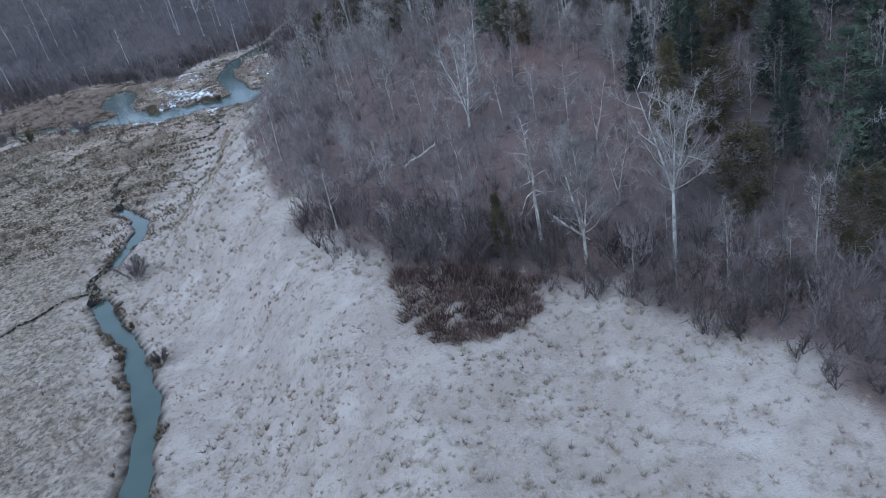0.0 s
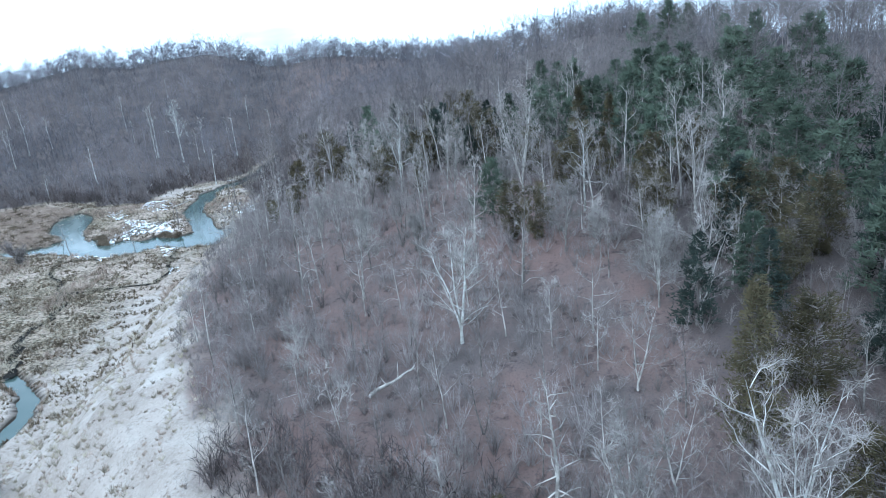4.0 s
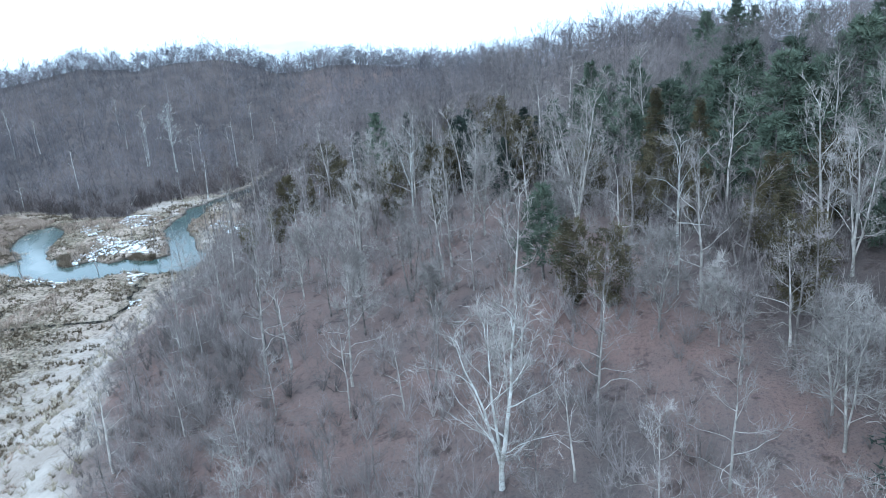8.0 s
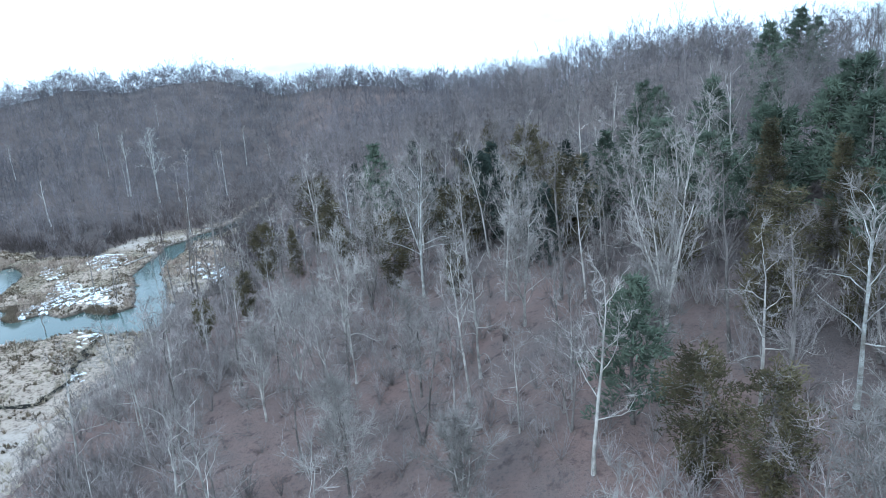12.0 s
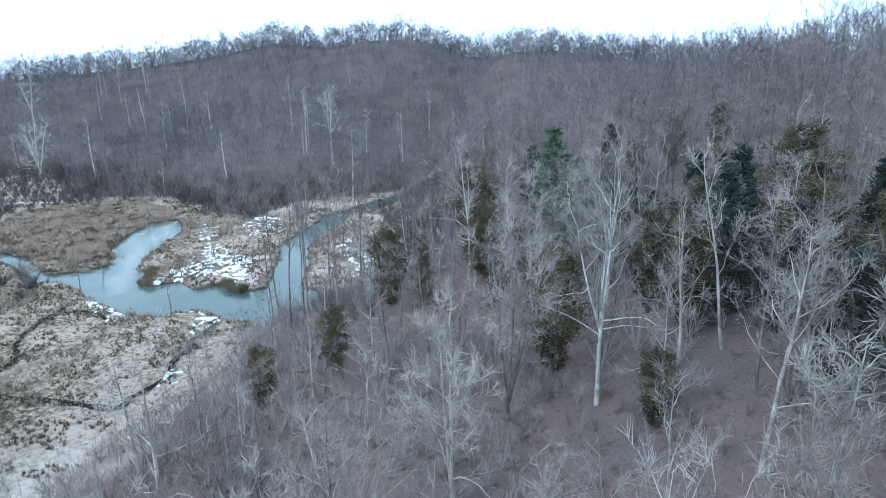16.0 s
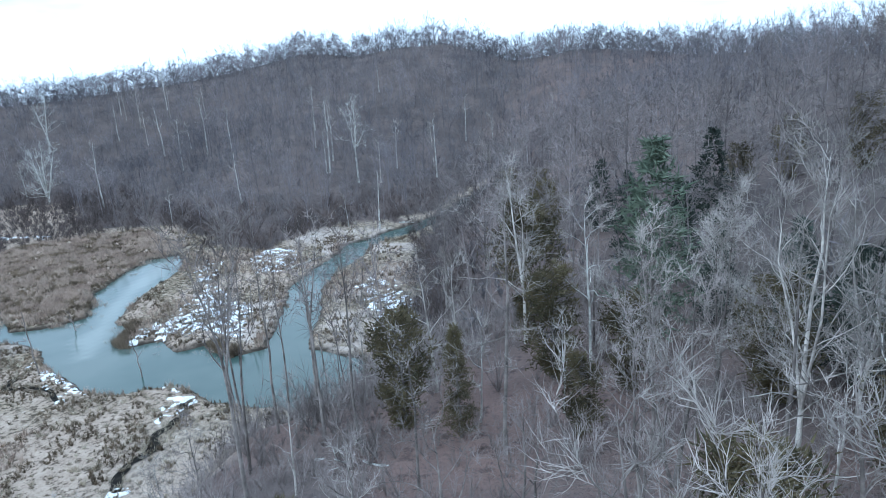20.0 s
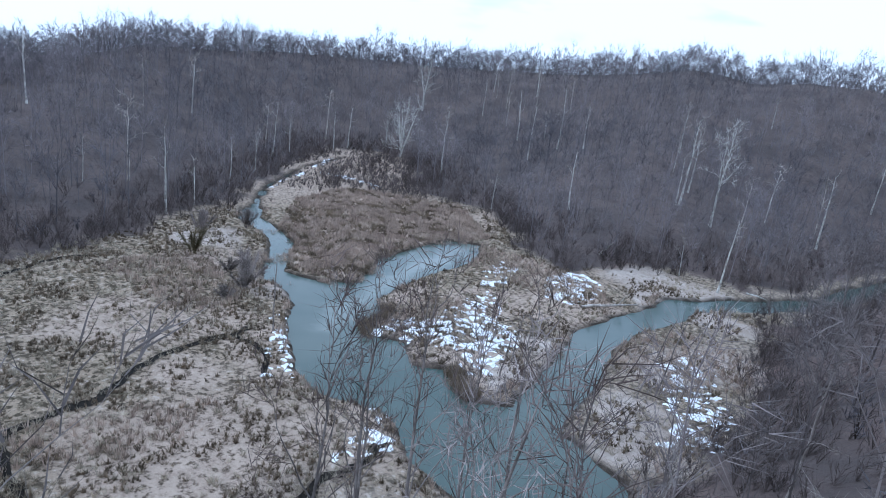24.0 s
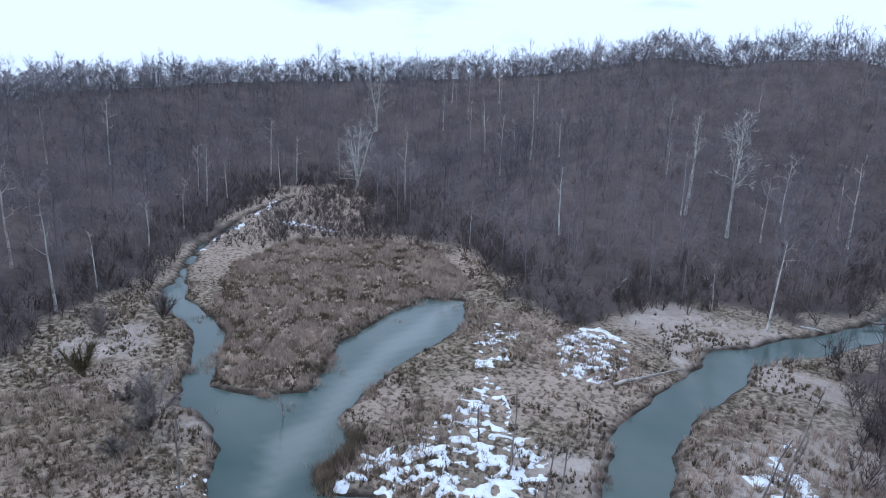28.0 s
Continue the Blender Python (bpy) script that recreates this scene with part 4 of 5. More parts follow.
for x, y, k, s in CEDAR_SPOTS:
    taken.append((x, y))
    if k not in [q for q, _ in cedar_roots]:
        root = set_down(tree_thing("cedar_tree", CEDARS[k], BARK_GREY, CEDAR, "bushy olive-brown cedar under bare trees", "evergreen", "cedars in the wood", "foliage"), x, y, 0, s)
        cedar_roots.append((k, root))
    else:
        plant(dict(cedar_roots)[k], x, y, 67 * x % 360, s)

# dark hemlocks, those in the east added to imitate vignetting on the right
hemlock = None
for x, y, s in ((15.8, 65.2, 0.5), (21.5, 72.5, 0.6), (26.2, 58.5, 0.65), (30, 66, 0.7), (36.5, 77, 0.75), (27.5, 46, 0.6), (36, 68.5, 0.7), (5.5, 115, 0.5), (-2.5, 121.8, 0.6),
                (-14, 152, 0.48), (-18.5, 160, 0.5), (-22, 168, 0.5), (-12, 163, 0.6), (33, 41, 0.6), (24, 52.5, 0.5),
                (1.8, 111.5, 0.44), (0.8, 117.5, 0.46), (5, 121.5, 0.5), (-1.5, 125.5, 0.6), (20.5, 64.5, 0.45), (-2, 131, 0.5), (-6.4, 132.5, 0.42), (-8, 137, 0.45), (-3.5, 137, 0.5), (-11.5, 140, 0.4)):
    taken.append((x, y))
    if hemlock is None:
        hemlock = set_down(tree_thing("hemlock_tree", conifer(74, 15, 3.6, 18, 8, 17, 0.03, 0.25, 0.75), BARK_GREY, HEMLOCK, "very dark green hemlock added to darken the slope", "evergreen", "hemlocks on the slope", "needles"), x, y, 0, s)
    else:
        plant(hemlock, x, y, 67 * x % 360, s)

# the near wood, tree by tree
rng = np.random.default_rng(5)
NEAR = [grow(101, 12, 0.22, 10, 50, 0.42, 0.5, 7, 8, 0.8, 0.011, 0.0115, (6, 4, 3)), grow(102, 11, 0.18, 11, 62, 0.46, 0.4, 7, 8, 0.8, 0.011, 0.013, (6, 4, 3)),
        grow(103, 12.5, 0.28, 10, 46, 0.38, 0.6, 7, 8, 0.8, 0.011, 0.011, (6, 4, 3)), grow(104, 10, 0.2, 11, 58, 0.46, 0.5, 7, 8, 0.8, 0.011, 0.0115, (6, 4, 3)),
        grow(105, 11, 0.15, 7, 48, 0.42, 0.5, 7, 8, 0.8, 0.011, 0.013, (6, 4, 3), stems=2), grow(106, 8, 0.12, 11, 62, 0.5, 0.4, 7, 8, 0.75, 0.011, 0.0115, (6, 4, 3))]
LOOKS = [(BARK_GREY, TWIG_GREY, "grey bare forest tree with ascending branches"), (BARK_DEAD, TWIG_PALE, "pale grey bare forest tree with a spreading crown"),
         (BARK_DEAD, TWIG_PALE, "tall pale grey bare forest tree"), (BARK_GREY, TWIG_GREY, "small grey bare tree"),
         (BARK_GREY, TWIG_GREY, "twin-stemmed grey bare tree"), (BARK_DEAD, TWIG_PALE, "low pale grey understorey tree")]
gx, gy = np.meshgrid(np.arange(-44, 34, 4.1), np.arange(40, 142, 4.1))
px, py = gx.ravel() + rng.uniform(-2, 2, gx.size), gy.ravel() + rng.uniform(-2, 2, gx.size)
pz, pd, ps = terrain(px, py)
spots = [(x, y, d) for x, y, d in zip(px, py, pd) if d > 1.0 and min(math.hypot(x - a, y - b) for a, b in taken) > 2.2 and np.min(np.hypot(x - SHOWN[:, 0], y - SHOWN[:, 1])) > 2.8]
FLIGHT_STRIP = [(0, 20), (-3, 50), (-5, 75), (-9, 92), (-14, 106), (-22, 119), (-30, 126), (-40, 134)]  # lower growth here
spots.sort(key=lambda q: line_distance(np.array([q[0] - 2]), np.array([q[1] - 6]), FLIGHT_STRIP)[0])
extra = np.array(spots[205:]).reshape(-1, 3)
spots = spots[:205]
roots = {}
for x, y, d in spots:
    k = int(rng.integers(0, 6)) if d > 10 else int(rng.choice([1, 3, 5, 5]))
    s = rng.uniform(0.55, 0.9) * (0.72 if d < 9 else 1) * (1.08 if y > 85 else 0.95) * (0.82 if line_distance(np.array([x]), np.array([y]), FLIGHT_STRIP)[0] < 9 else 1)
    if k not in roots:
        roots[k] = set_down(tree_thing("bare_tree", NEAR[k], *LOOKS[k][:2], LOOKS[k][2], group="near bare wood", limbs=True), x, y, 0, s)
    else:
        plant(roots[k], x, y, rng.uniform(0, 360), s)

# the wood beyond, as one mass
def distant(seed, height, wide, limbs, twigs, radius, deep=0.31):
    """A bare tree with few faces: stem, limbs that part upwards, a rounded crown of twigs."""
    r = np.random.default_rng(seed)
    sh = Shape()
    top = r.normal(0, 0.04, 2) * height
    sh.tube([(0, 0, -0.4), (top[0] * 0.4, top[1] * 0.4, height * 0.42), (*top, height * 0.85)], [0.0058 * height, 0.004 * height, 0.001 * height], 3)
    middle, half = np.array([*(top * 0.7), height * (0.99 - deep)]), np.array([wide, wide, deep]) * height
    a = np.arange(limbs) * 2.4 + r.uniform(-0.5, 0.5, limbs)
    up = r.uniform(-0.35, 0.95, limbs)
    end = middle + half * np.stack([np.cos(a) * np.sqrt(1 - up * up), np.sin(a) * np.sqrt(1 - up * up), up], 1) * r.uniform(0.7, 1.0, (limbs, 1))
    fr = np.clip(end[:, 2] / height - r.uniform(0.16, 0.34, limbs), 0.2, 0.8)
    base = np.stack([top[0] * fr, top[1] * fr, fr * height], 1)
    sh.spikes(base, end - base, np.linalg.norm(end - base, axis=1), 0.0024 * height)
    k = r.integers(0, limbs, twigs)
    p = r.uniform(0.45, 1.0, twigs)
    start = base[k] + (end - base)[k] * p[:, None]
    out = (start - middle) / half
    way = out * 0.8 + r.normal(0, 0.6, (twigs, 3)) + [0, 0, 0.15]
    sh.spikes(start, way, r.uniform(0.07, 0.14, twigs) * height, radius * r.uniform(0.6, 1.2, twigs), True)
    return sh.arrays()


def mass(name, templates, x, y, sizes, material, label, category, tilt=0.03):
    """Many plants of a few forms, joined."""
    z = terrain(x, y)[0]
    kinds = rng.integers(0, len(templates), len(x))
    vs, fs, tints, total = [], [], [], 0
    for k, (v, f) in enumerate(templates):
        at = kinds == k
        c = int(at.sum())
        ov, of = spread_copies(v, f, np.stack([x[at], y[at], z[at]], 1), rng.uniform(0, 6.28, c), sizes[at], rng, tilt)
        vs.append(ov)
        fs.append(of + total)
        total += len(ov)
        tints.append(np.repeat(rng.uniform(0, 1, c), len(v)))
    print(name, len(x), "plants", sum(len(f) for f in fs), "faces")
    tagged(new(name, mesh_from(name, np.concatenate(vs), np.concatenate(fs), material, False, np.concatenate(tints))), label, category, kind="stuff")


SHAPES = ((14, 0.2), (13, 0.24), (15, 0.19), (11.5, 0.26), (14, 0.22), (12, 0.25))
MIDDLE = [distant(201 + i, h, w, 13, 220, 0.024) for i, (h, w) in enumerate(SHAPES)]
FAR = [distant(211 + i, h, w, 11, 190, 0.025) for i, (h, w) in enumerate(SHAPES)]


CREST = [distant(231 + i, h, w, 19, 500, 0.023, 0.42) for i, (h, w) in enumerate(((10, 0.34), (9, 0.38), (10.5, 0.3), (8.5, 0.4)))]


def wooded(cell, lo, hi):
    """Places for trees, from lo behind the marsh's edge to hi from the crest."""
    gx, gy = np.meshgrid(np.arange(-340, 190, cell), np.arange(20, 470, cell))
    x, y = gx.ravel() + rng.uniform(-0.46, 0.46, gx.size) * cell, gy.ravel() + rng.uniform(-0.46, 0.46, gx.size) * cell
    d = terrain(x, y)[1]
    bearing = np.degrees(np.arctan2(-(x + 60), y - 120))
    crest = np.interp(bearing, np.array(HILL)[:, 0], np.array(HILL)[:, 2])
    near_box = (x > -46) & (x < 34) & (y > 40) & (y < 142)
    keep = (d > 1.0) & (d - crest > lo) & (d - crest < hi) & ~near_box & (bearing > np.where(x < 95, -126, -104)) & (bearing < 108)
    x, y, d = x[keep], y[keep], d[keep]
    free = np.min(np.hypot(x[:, None] - np.array(taken)[None, :, 0], y[:, None] - np.array(taken)[None, :, 1]), axis=1) > 2.2
    return x[free], y[free], d[free]


slope_x, slope_y, slope_d = wooded(4.8, -400, -18)
crest_x, crest_y, crest_d = wooded(3.9, -18, 26)
crest_start = len(slope_x)
px, py, pd = np.concatenate([slope_x, crest_x]), np.concatenate([slope_y, crest_y]), np.concatenate([slope_d, crest_d])
close = ((px > -62) & (py < 210)) | ((px > -20) & (py < 190))
mass("woods", MIDDLE, px[close], py[close], rng.uniform(0.7, 1.02, close.sum()), WOOD_NEAR, "grey-brown bare winter woods on the lower slopes", "woods")
slope = ~close & (np.arange(len(px)) < crest_start)
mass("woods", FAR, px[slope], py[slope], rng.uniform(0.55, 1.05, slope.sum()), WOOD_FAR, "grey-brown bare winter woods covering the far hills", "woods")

ridge = ~close & (np.arange(len(px)) >= crest_start)
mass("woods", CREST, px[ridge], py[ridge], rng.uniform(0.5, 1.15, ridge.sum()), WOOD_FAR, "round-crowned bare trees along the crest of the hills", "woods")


# ---- brush, grass and reeds ----
def fan(seed, n, height, lean, radius):
    r = np.random.default_rng(seed)
    sh = Shape()
    a = r.uniform(0, 6.28, n)
    t = r.uniform(0.1, 1, n) * lean
    way = np.stack([np.cos(a) * t, np.sin(a) * t, np.ones(n)], 1)
    sh.spikes(np.stack([np.cos(a) * 0.15 * height, np.sin(a) * 0.15 * height, np.full(n, -0.1)], 1) * r.uniform(0, 1, (n, 1)), way, r.uniform(0.5, 1.1, n) * height, radius, True)
    return sh.arrays()


def carpet(name, template, x, y, sizes, material, label, category):
    z = terrain(x, y)[0]
    v, f = spread_copies(*template, np.stack([x, y, z], 1), rng.uniform(0, 6.28, len(x)), sizes, rng, 0.1)
    tagged(new(name, mesh_from(name, v, f, material, False, np.repeat(rng.uniform(0, 1, len(x)), len(template[0])))), label, category, kind="stuff")


def scatter(n, x0, x1, y0, y1):
    return rng.uniform(x0, x1, n), rng.uniform(y0, y1, n)


def shrub(seed, height, n, radius=0.015, twig=0.38):
    """A leafless shrub: few stems that end in many fine twigs."""
    r = np.random.default_rng(seed)
    sh = Shape()
    k = 6
    a, t = r.uniform(0, 6.28, k), r.uniform(0.15, 0.75, k)
    way = np.stack([np.cos(a) * t, np.sin(a) * t, np.ones(k)], 1)
    way /= np.linalg.norm(way, axis=1)[:, None]
    length = height * r.uniform(0.7, 1.05, k)
    sh.spikes(np.tile([0.0, 0.0, -0.1], (k, 1)), way, length, 0.03)
    j = r.integers(0, k, n)
    p = r.uniform(0.04, 0.95, n)
    sh.spikes(way[j] * (length[j] * p)[:, None], way[j] + r.normal(0, 0.75, (n, 3)) + [0, 0, 0.2], r.uniform(0.4, 1.0, n) * height * twig, radius, True)
    return sh.arrays()


SHRUBS = [shrub(311 + i, h, 95, 0.0125, 0.46) for i, h in enumerate((2.3, 2.9, 1.9, 3.6))]
x, y = scatter(90000, -215, 50, 10, 300)
z, d, s = terrain(x, y)
m = (d > -1.5 + 3 * (ripple(x, y, 4, 62) - 0.5)) & (d < 16) & (s > 1.2) & (rng.uniform(0, 1, len(x)) < np.where(d < 8, 0.55, 0.2)) & ((x < -46) | (y > 142))
m |= (d > -0.6 + 2 * (ripple(x, y, 3, 63) - 0.5)) & (d < 8) & (x > -20) & (y < 62) & (signed(x, y, BRAMBLE) > 0.3)
m |= (signed(x, y, HEAD_BRUSH) < 0) & (s > 1) & (rng.uniform(0, 1, len(x)) < 0.4)
x, y = x[m][:3300], y[m][:3300]
mass("brush", [shrub(321 + i, h, 62, 0.032) for i, h in enumerate((2.6, 3.4, 4.2))], x, y, rng.uniform(0.5, 1.0, len(x)), BRUSH, "dark leafless brush along the edge of the marsh", "brush", 0.1)
hx, hy = scatter(9000, -190, -126, 168, 230)
hz, hd, hs = terrain(hx, hy)
hm = (hd < 1) & (hs > 0.9) & (ripple(hx, hy, 9, 65) + 0.5 * ripple(hx, hy, 3, 66) + 0.5 * step(-hx, 128, 150) > 0.8)
hx, hy = hx[hm][:1100], hy[hm][:1100]
mass("brush", [shrub(326 + i, h, 40, 0.035) for i, h in enumerate((1.0, 1.3, 0.8))], hx, hy, rng.uniform(0.5, 1.0, len(hx)), BRUSH, "low dark brush and reeds at the head of the marsh", "brush", 0.1)
cx, cy, cd = wooded(6.4, -400, -16)
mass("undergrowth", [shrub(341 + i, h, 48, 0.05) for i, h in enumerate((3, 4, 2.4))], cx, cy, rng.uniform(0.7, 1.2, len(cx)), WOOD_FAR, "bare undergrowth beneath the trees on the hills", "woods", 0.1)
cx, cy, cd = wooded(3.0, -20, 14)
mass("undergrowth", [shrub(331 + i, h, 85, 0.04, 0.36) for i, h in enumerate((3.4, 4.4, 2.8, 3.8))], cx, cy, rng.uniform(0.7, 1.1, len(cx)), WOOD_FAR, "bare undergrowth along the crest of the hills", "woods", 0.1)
x, y = scatter(12000, -50, 34, 24, 150)
z, d, s = terrain(x, y)
m = (d > -0.8 + 2.0 * (ripple(x, y, 3, 61) - 0.5)) & (d < 70) & (rng.uniform(0, 1, len(x)) < np.where(d < 12, 1.0, 0.3 + 0.4 * (ripple(x, y, 8, 64) > 0.5))) & (s > 1) & (signed(x, y, BRAMBLE) > 0.5)
x, y, d = x[m][:4000], y[m][:4000], d[m][:4000]
open_up = np.min(np.hypot(x[:, None] - SHOWN[None, :, 0], y[:, None] + 2.5 - SHOWN[None, :, 1]), axis=1) < 4
mass("thicket", SHRUBS, x, y, rng.uniform(0.55, 1.1, len(x)) * np.where(d < 3, 0.6, 1) * np.where(open_up, 0.62, 1), THICKET, "dense purple-grey leafless thicket under the bare trees", "thicket", 0.1)
if len(extra):
    mass("woods", [distant(221 + i, h, w, 16, 330, 0.017) for i, (h, w) in enumerate(SHAPES[:4])], extra[:, 0], extra[:, 1], rng.uniform(0.55, 0.85, len(extra)), WOOD_NEAR, "pale grey bare trees deeper in the near wood", "woods")
x, y = scatter(2600, -16, 8, 34, 56)
m = signed(x, y, BRAMBLE) < 0
carpet("bramble_patch", fan(302, 30, 1.2, 1.2, 0.022), x[m], y[m], rng.uniform(0.5, 1.3, m.sum()), BRAMBLES, "dark reddish bramble patch on pale grass", "brush")


x, y = x[m][:340], y[m][:340]
carpet("bramble_grass", fan(308, 14, 1.0, 0.8, 0.025), x, y, rng.uniform(0.5, 1.1, len(x)), STRAW, "pale grass growing up through the brambles", "grass")


def tussocks(name, template, n, box, want, limit, lo, hi, material, label, category):
    x, y = scatter(n, *box)
    z, d, s = terrain(x, y)
    m = want(x, y, d, s)
    x, y = x[m][:limit], y[m][:limit]
    carpet(name, template, x, y, rng.uniform(lo, hi, len(x)), material, label, category)


tussocks("marsh_grass", fan(303, 12, 0.7, 1.0, 0.03), 42000, (-110, 30, 12, 215), lambda x, y, d, s: (d < 1) & (s > 0.7) & (signed(x, y, CATTAILS) > 0) & (ripple(x, y, 9, 21) + 0.5 * ripple(x, y, 2.5, 22) > 0.62),
         8500, 0.5, 1.3, STRAW, "dead straw-coloured grass tussocks", "grass")
tussocks("sedge", fan(306, 14, 0.65, 1.2, 0.045), 90000, (-125, -40, 80, 205), lambda x, y, d, s: (d < 0) & (s > 0.4) & (ripple(x, y, 1.8, 24) + 0.4 * ripple(x, y, 8, 25) > 0.72),
         15000, 0.35, 0.9, SEDGE, "dark brown sedge hummocks in the marsh", "grass")
tussocks("cattails", fan(304, 11, 1.05, 0.7, 0.034), 30000, (-140, -86, 154, 206), lambda x, y, d, s: (signed(x, y, CATTAILS) < 1.5) & (s > 0.2) & (0.7 * ripple(x, y, 1.3, 26) + 0.3 * ripple(x, y, 4, 37) > 0.42), 6500, 0.55, 1.2, REED, "pale brown dead cattail bed beside the pond", "reeds")
# dark tufts stand in for the shadow between the clumps
tussocks("cattails", fan(314, 12, 0.75, 1.0, 0.05), 40000, (-140, -86, 154, 206), lambda x, y, d, s: (signed(x, y, CATTAILS) < 1.5) & (s > 0.1) & (0.7 * ripple(x, y, 1.3, 26) + 0.3 * ripple(x, y, 4, 37) < 0.4), 2600, 0.5, 1.1, SEDGE, "dark cattail tufts painted as shadow gaps between the standing clumps", "reeds")
tussocks("reeds", fan(305, 12, 0.9, 0.75, 0.03), 30000, (-125, -40, 84, 205), lambda x, y, d, s: (d < 0) & (s > 0.15) & (((s < 1.1) & (ripple(x, y, 3, 35) > 0.62)) | (ripple(x, y, 11, 23) > 0.72)), 4200, 0.5, 1.2, REED, "brown reeds fringing the pond and creeks", "reeds")


x, y = scatter(40000, -108, -45, 55, 150)
near_ditch = np.min([np.abs(line_distance(x, y, pts) - 0.45) for pts, _ in DITCHES], axis=0)
m = near_ditch < 0.45
x, y = x[m][:1300], y[m][:1300]
carpet("ditch_grass", fan(307, 10, 0.6, 0.9, 0.03), x, y, rng.uniform(0.5, 1.1, len(x)), STRAW, "dead grass hanging over the muddy ditches", "grass")

tussocks("reed_clumps", fan(309, 26, 1.15, 0.6, 0.03), 60000, (-112, -50, 144, 200), lambda x, y, d, s: (d < 0) & (s > -0.5) & (s < 0.9) & (y > 153) & (x > -82) & (line_distance(x, y, CHANNELS[4][0]) > 5) & (ripple(x, y, 3.2, 27) > 0.6), 240, 0.6, 1.15, SEDGE, "ragged dark reed clumps along the waterline", "reeds")

tussocks("reed_clumps", fan(310, 18, 0.6, 0.9, 0.035), 60000, (-80, -10, 4, 112), lambda x, y, d, s: (d < 0) & (s > -0.1) & (s < 0.9) & (ripple(x, y, 2.4, 28) > 0.55), 500, 0.5, 1.2, SEDGE, "ragged dark grass clumps on the creek banks", "reeds")
tussocks("sedge", fan(311, 12, 0.42, 1.3, 0.035), 60000, (-85, 24, 8, 84), lambda x, y, d, s: (d < -0.5) & (s > 0.7) & (ripple(x, y, 1.7, 29) + 0.5 * ripple(x, y, 9, 30) > 0.82), 6000, 0.35, 1.0, REED, "small brown sedge tufts scattered over the meadow", "grass")

tussocks("reed_clumps", fan(312, 18, 0.95, 0.7, 0.03), 60000, (-112, -56, 144, 196), lambda x, y, d, s: (s < -0.2) & (s > -3.2) & (signed(x, y, CATTAILS) < 6 * ripple(x, y, 5, 33)) & (ripple(x, y, 1.6, 31) + 0.3 * ripple(x, y, 6, 32) > 0.76), 460, 0.6, 1.1, REED, "brown reed clumps standing in the shallow water", "reeds")
tussocks("reed_clumps", fan(313, 18, 1.0, 0.7, 0.03), 60000, (-90, -54, 144, 176), lambda x, y, d, s: (s < -0.1) & (s > -2.2) & (y > 154) & (x < -61) & (y < 172) & (ripple(x, y, 1.5, 34) > 0.66), 180, 0.7, 1.1, REED, "brown reed clumps standing in the shallow water", "reeds")

# ---- snow ----
def snow(outline, cover, size, seed):
    """A thin sheet that dips into the ground where tufts have melted holes into it."""
    p = np.array(outline)
    c = 0.17
    gx, gy = np.arange(p[:, 0].min() - 1, p[:, 0].max() + 1, c), np.arange(p[:, 1].min() - 1, p[:, 1].max() + 1, c)
    X, Y = np.meshgrid(gx, gy)
    X, Y = X.ravel(), Y.ravel()
    z, d, s = terrain(X, Y)
    q = signed(X, Y, outline)
    U, V = 0.83 * X + 0.56 * Y + 0.5 * ripple(Y, X, 1.1, seed + 5), 0.83 * Y - 0.56 * X + 0.5 * ripple(X, Y, 1.3, seed + 6)
    w = 0.45 * ripple(U, V, size, seed) + 0.25 * ripple(U, V, size * 0.4, seed + 1) + 0.3 * step(-q, -0.6, 1.8)
    holes = 0.64 * ripple(U, V, 0.7, seed + 2) + 0.36 * ripple(V, U, 0.34, seed + 3)
    depth = np.minimum(np.minimum((w - 1 + cover) * 2, (0.485 - holes) * 1.6), np.minimum(s - 0.1, 0.25 - 0.6 * q))
    on = depth > -0.35
    nx = len(gx)
    i = (np.arange(len(gy) - 1)[:, None] * nx + np.arange(nx - 1)[None]).ravel()
    i = i[on[i] & on[i + 1] & on[i + nx] & on[i + nx + 1]]
    f = np.concatenate([np.stack([i, i + 1, i + nx + 1], 1), np.stack([i, i + nx + 1, i + nx], 1)])
    used, back = np.unique(f, return_inverse=True)
    v = np.stack([X, Y, z + 0.02 + np.clip(depth * 0.8, -0.4, 0.1)], 1)[used]
    tagged(new("snow_patch", mesh_from("snow_patch", v, back.reshape(-1, 3), SNOW, True)), "patch of half-melted snow between grass tussocks", "snow", kind="stuff")


snow([(-75.1, 155.3), (-75.9, 160), (-74.9, 163.6), (-76.9, 167), (-78.3, 172.2), (-80.2, 177), (-74.2, 172.6), (-72, 169.6), (-69, 171), (-64.6, 166.1), (-62, 160.4), (-63.2, 158.8), (-66, 160.4), (-69.3, 159.6), (-72.1, 157.4)], 0.6, 1.8, 31)
snow([(-82.3, 176.3), (-86.1, 180.3), (-91.1, 188), (-86.6, 187.9), (-82.4, 182.9), (-79.3, 177.8)], 0.45, 1.2, 32)
snow([(-78.8, 184.8), (-81.9, 189.7), (-82, 195.7), (-76.7, 193.9), (-73.6, 189.3), (-72.9, 183.4), (-75.2, 182.2)], 0.68, 1.6, 33)
snow([(-57.4, 178.5), (-57, 186), (-52, 181.8), (-46.2, 174.6), (-44, 168), (-47.5, 165.8), (-50.2, 170.5), (-53.6, 175.5)], 0.5, 1.2, 35)
snow([(-79.8, 147.9), (-76.3, 143.9), (-68.5, 141.3), (-67.1, 144.7), (-72, 145.8), (-77.6, 149)], 0.36, 1.2, 37)
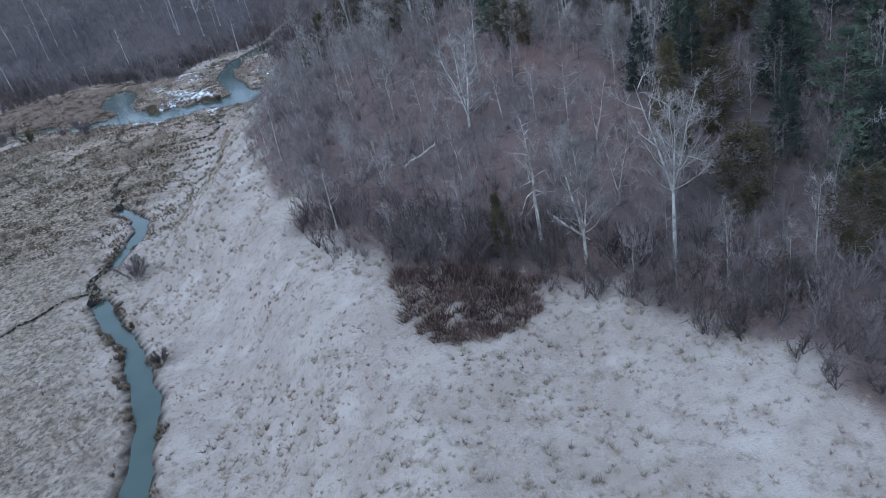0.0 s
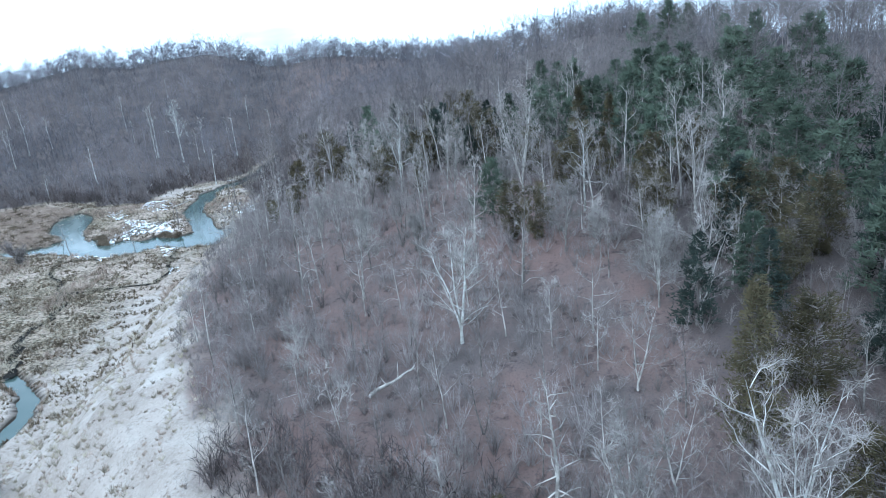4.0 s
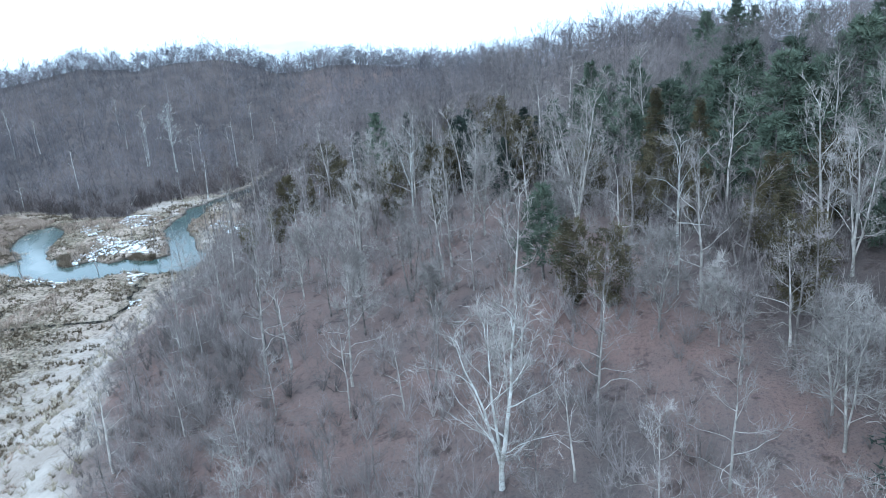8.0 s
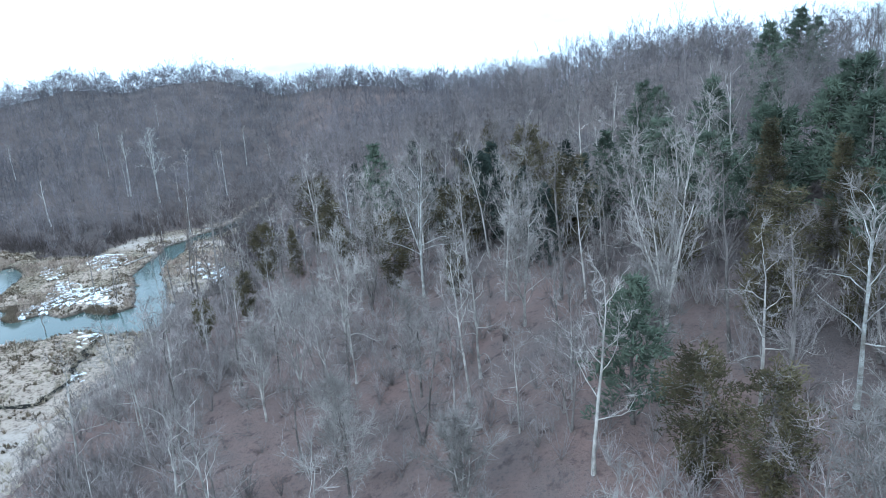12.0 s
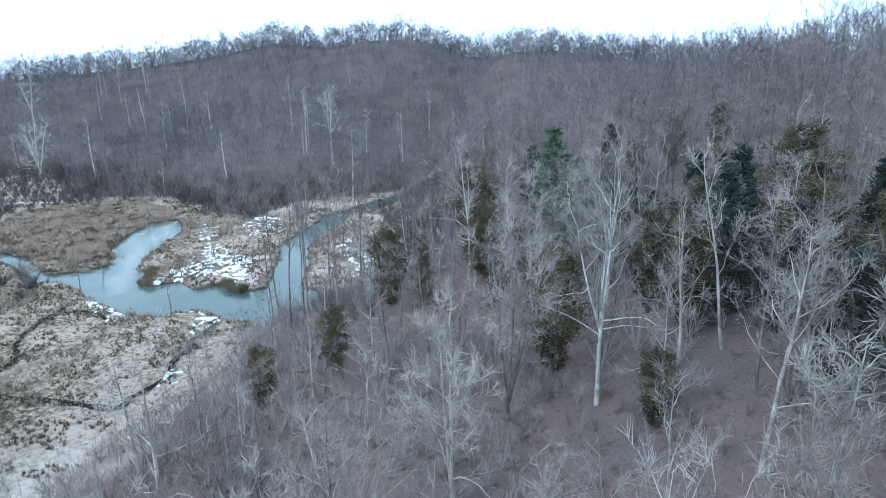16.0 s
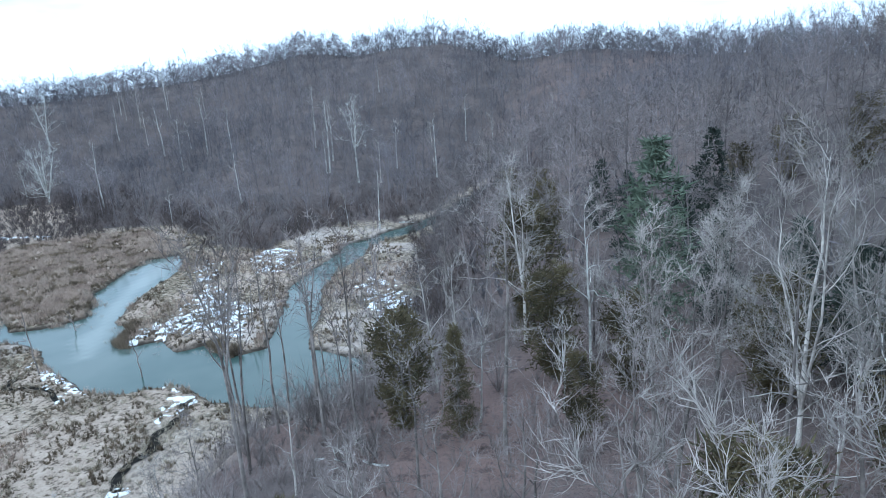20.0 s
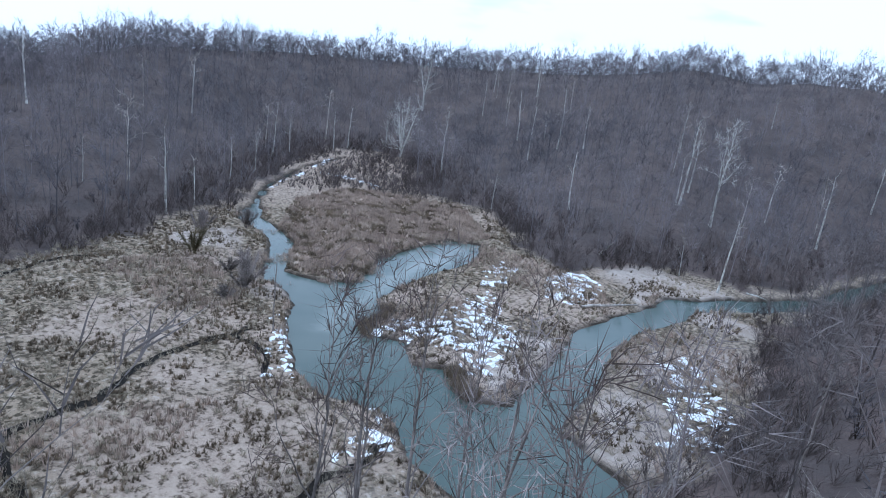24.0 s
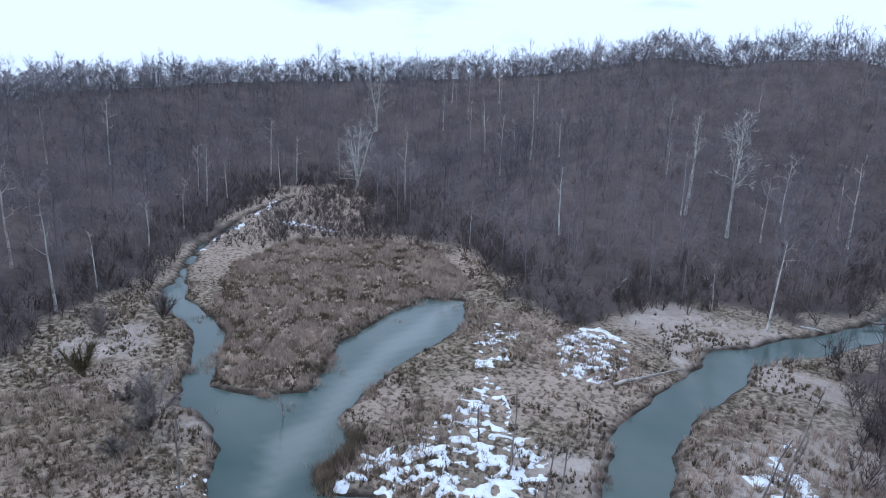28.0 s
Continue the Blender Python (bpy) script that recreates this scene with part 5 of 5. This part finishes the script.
snow([(-61.5, 148), (-59.2, 143.2), (-55.6, 141.7), (-55.3, 146), (-59.5, 148.5)], 0.5, 1.2, 39)
snow([(-154.6, 190.9), (-149.2, 197.4), (-137.3, 198.1), (-137.4, 195.2), (-147.9, 192.7)], 0.5, 2.0, 41)
snow([(-172.4, 201.9), (-166.8, 199), (-147.9, 180.9), (-137.2, 170.8), (-139.9, 175.7), (-158.7, 193.5), (-172.2, 206.7)], 0.45, 1.8, 43)
snow([(-82, 150), (-80.2, 147.6), (-75.5, 146), (-69.4, 143), (-68.6, 144.6), (-74.8, 148), (-80.5, 151)], 0.5, 1.0, 47)
snow([(-53.1, 129.2), (-50.1, 129.3), (-50.9, 133.6), (-53.3, 132.4)], 0.5, 1.0, 45)


# ---- fallen logs and drowned poles ----
def log_thing(name, a, b, radius, material, label, stubs=4, seed=0):
    r = np.random.default_rng(seed)
    a, b = np.array(a, float), np.array(b, float)
    sh = Shape()
    t = np.linspace(0, 1, 7)[:, None]
    pts = a + (b - a) * t + r.normal(0, 0.05, (7, 3))
    sh.tube(pts, radius * np.linspace(1, 0.45, 7), 7)
    root = tagged(new(name), label, "log" if "log" in name else "tree")
    part("trunk", mesh_from("trunk", *sh.arrays(), material, True), root)
    for i in range(stubs):
        st = Shape()
        p = a + (b - a) * r.uniform(0.3, 0.98)
        w = r.normal(0, 1, 3)
        w[2] = abs(w[2])
        w = unit(w)
        L = r.uniform(0.5, 1.6)
        st.tube([p, p + w * L * 0.6, p + w * L + [0, 0, 0.1]], [radius * 0.4, radius * 0.25, 0.008], 4)
        part("branch", mesh_from("branch", *st.arrays(), material, True), root)
    return root


log_thing("fallen_log", (4.4, 53.2, 6.5), (6.9, 49.4, 5.7), 0.16, BARK_DEAD, "pale fallen log lying in the brush", 2, 1)
log_thing("fallen_log", (-71.3, 183.8, 0.4), (-69.3, 192.2, 0.4), 0.2, BARK_DEAD, "pale log lying across the grass to the creek", 3, 2)
log_thing("fallen_log", (-86.9, 205.9, 0.7), (-85.5, 206.9, 3.0), 0.16, BARK_DEAD, "pale dead trunk leaning in the edge of the wood", 2, 3)
log_thing("fallen_log", (-62.6, 223.4, 0.35), (-59.2, 225.6, 0.2), 0.2, BARK_GREY, "dark log reaching over the creek bank", 3, 4)
log_thing("fallen_log", (-66.8, 214.8, 0.4), (-64.3, 216.4, 0.1), 0.14, BARK_WHITE, "white branch lying on the creek bank", 2, 7)
log_thing("fallen_log", (-9, 64.7, 9.4), (-5.4, 66.2, 10.6), 0.16, BARK_DEAD, "pale log leaning among the trees", 3, 6)
log_thing("fallen_log", (-29.6, 126.5, 10.55), (-25.3, 125.9, 11.4), 0.15, BARK_WHITE, "white fallen limb in the wood", 3, 5)
for i, (x, y, h, lx, ly) in enumerate(((-77.5, 146.7, 6.9, -0.9, 0.4), (-85.4, 158.3, 3.2, -0.6, -0.4), (-66, 149.4, 4.6, -0.6, 0.2), (-63.5, 166.2, 4.1, 0.3, 0.2), (-63.5, 164.6, 5, 0.4, 0.3), (-61.4, 161.2, 4.3, 0.4, 0.2),
                                        (-67.5, 165.8, 6.9, 0.1, 0.2), (-72.2, 167.4, 2.8, -0.3, 0.2), (-53.7, 171.2, 7.7, 1.5, 0.9), (-52.7, 172.4, 7.7, 1.1, 0.6), (-54.9, 180.7, 7.5, 1.3, 0.8), (-45.5, 152, 6.0, -0.4, 0.3))):
    z = float(terrain(np.array([x]), np.array([y]))[0][0])
    log_thing("dead_pole", (x, y, z - 0.3), (x + lx, y + ly, z + h), 0.085, BARK_GREY, "thin dead grey pole standing at the pond", 3, 20 + i)


# ---- bushes on the bank ----
def bush(x, y, radius, material, label, seed):
    """A rounded leafless bush: stems with a ball of fine twigs."""
    taken.append((x, y))
    r = np.random.default_rng(seed)
    stems, fine = Shape(), Shape()
    k = 9
    a, t = r.uniform(0, 6.28, k), r.uniform(0.1, 1.1, k)
    way = np.stack([np.cos(a) * t, np.sin(a) * t, np.ones(k)], 1)
    way /= np.linalg.norm(way, axis=1)[:, None]
    stems.spikes(np.tile([0.0, 0.0, -0.1], (k, 1)), way, radius * 1.5, 0.03)
    n = 1500
    j, p = r.integers(0, k, n), r.uniform(0.2, 0.95, n)
    fine.spikes(way[j] * (p * radius * 1.4)[:, None], way[j] + r.normal(0, 0.6, (n, 3)), r.uniform(0.2, 0.6, n) * radius, 0.02, True)
    root = tagged(new("bush"), label, "bush", "bushes on the bank")
    part("stem", mesh_from("stem", *stems.arrays(), material), root)
    part("crown", mesh_from("crown", *fine.arrays(), material), root)
    return set_down(root, x, y)


for i, (x, y, radius, k) in enumerate(((-112.4, 158.1, 1.5, 0), (-91.1, 150, 2.0, 1), (-94.8, 148.9, 0.9, 0), (-102.1, 147.4, 1.7, 2), (-110.4, 151, 1.7, 1), (-87.2, 145.7, 0.8, 0), (-88.7, 148.3, 1.3, 0), (-43.6, 68, 1.7, 1), (-33.7, 50, 0.8, 0))):
    bush(x, y, radius * 1.3, (BARK_GREY, TWIG_GREY, CEDAR)[k], ("dark rounded leafless bush in the marsh grass", "grey rounded leafless bush in the marsh grass", "low rusty-brown bush in the marsh grass")[k], 400 + i)
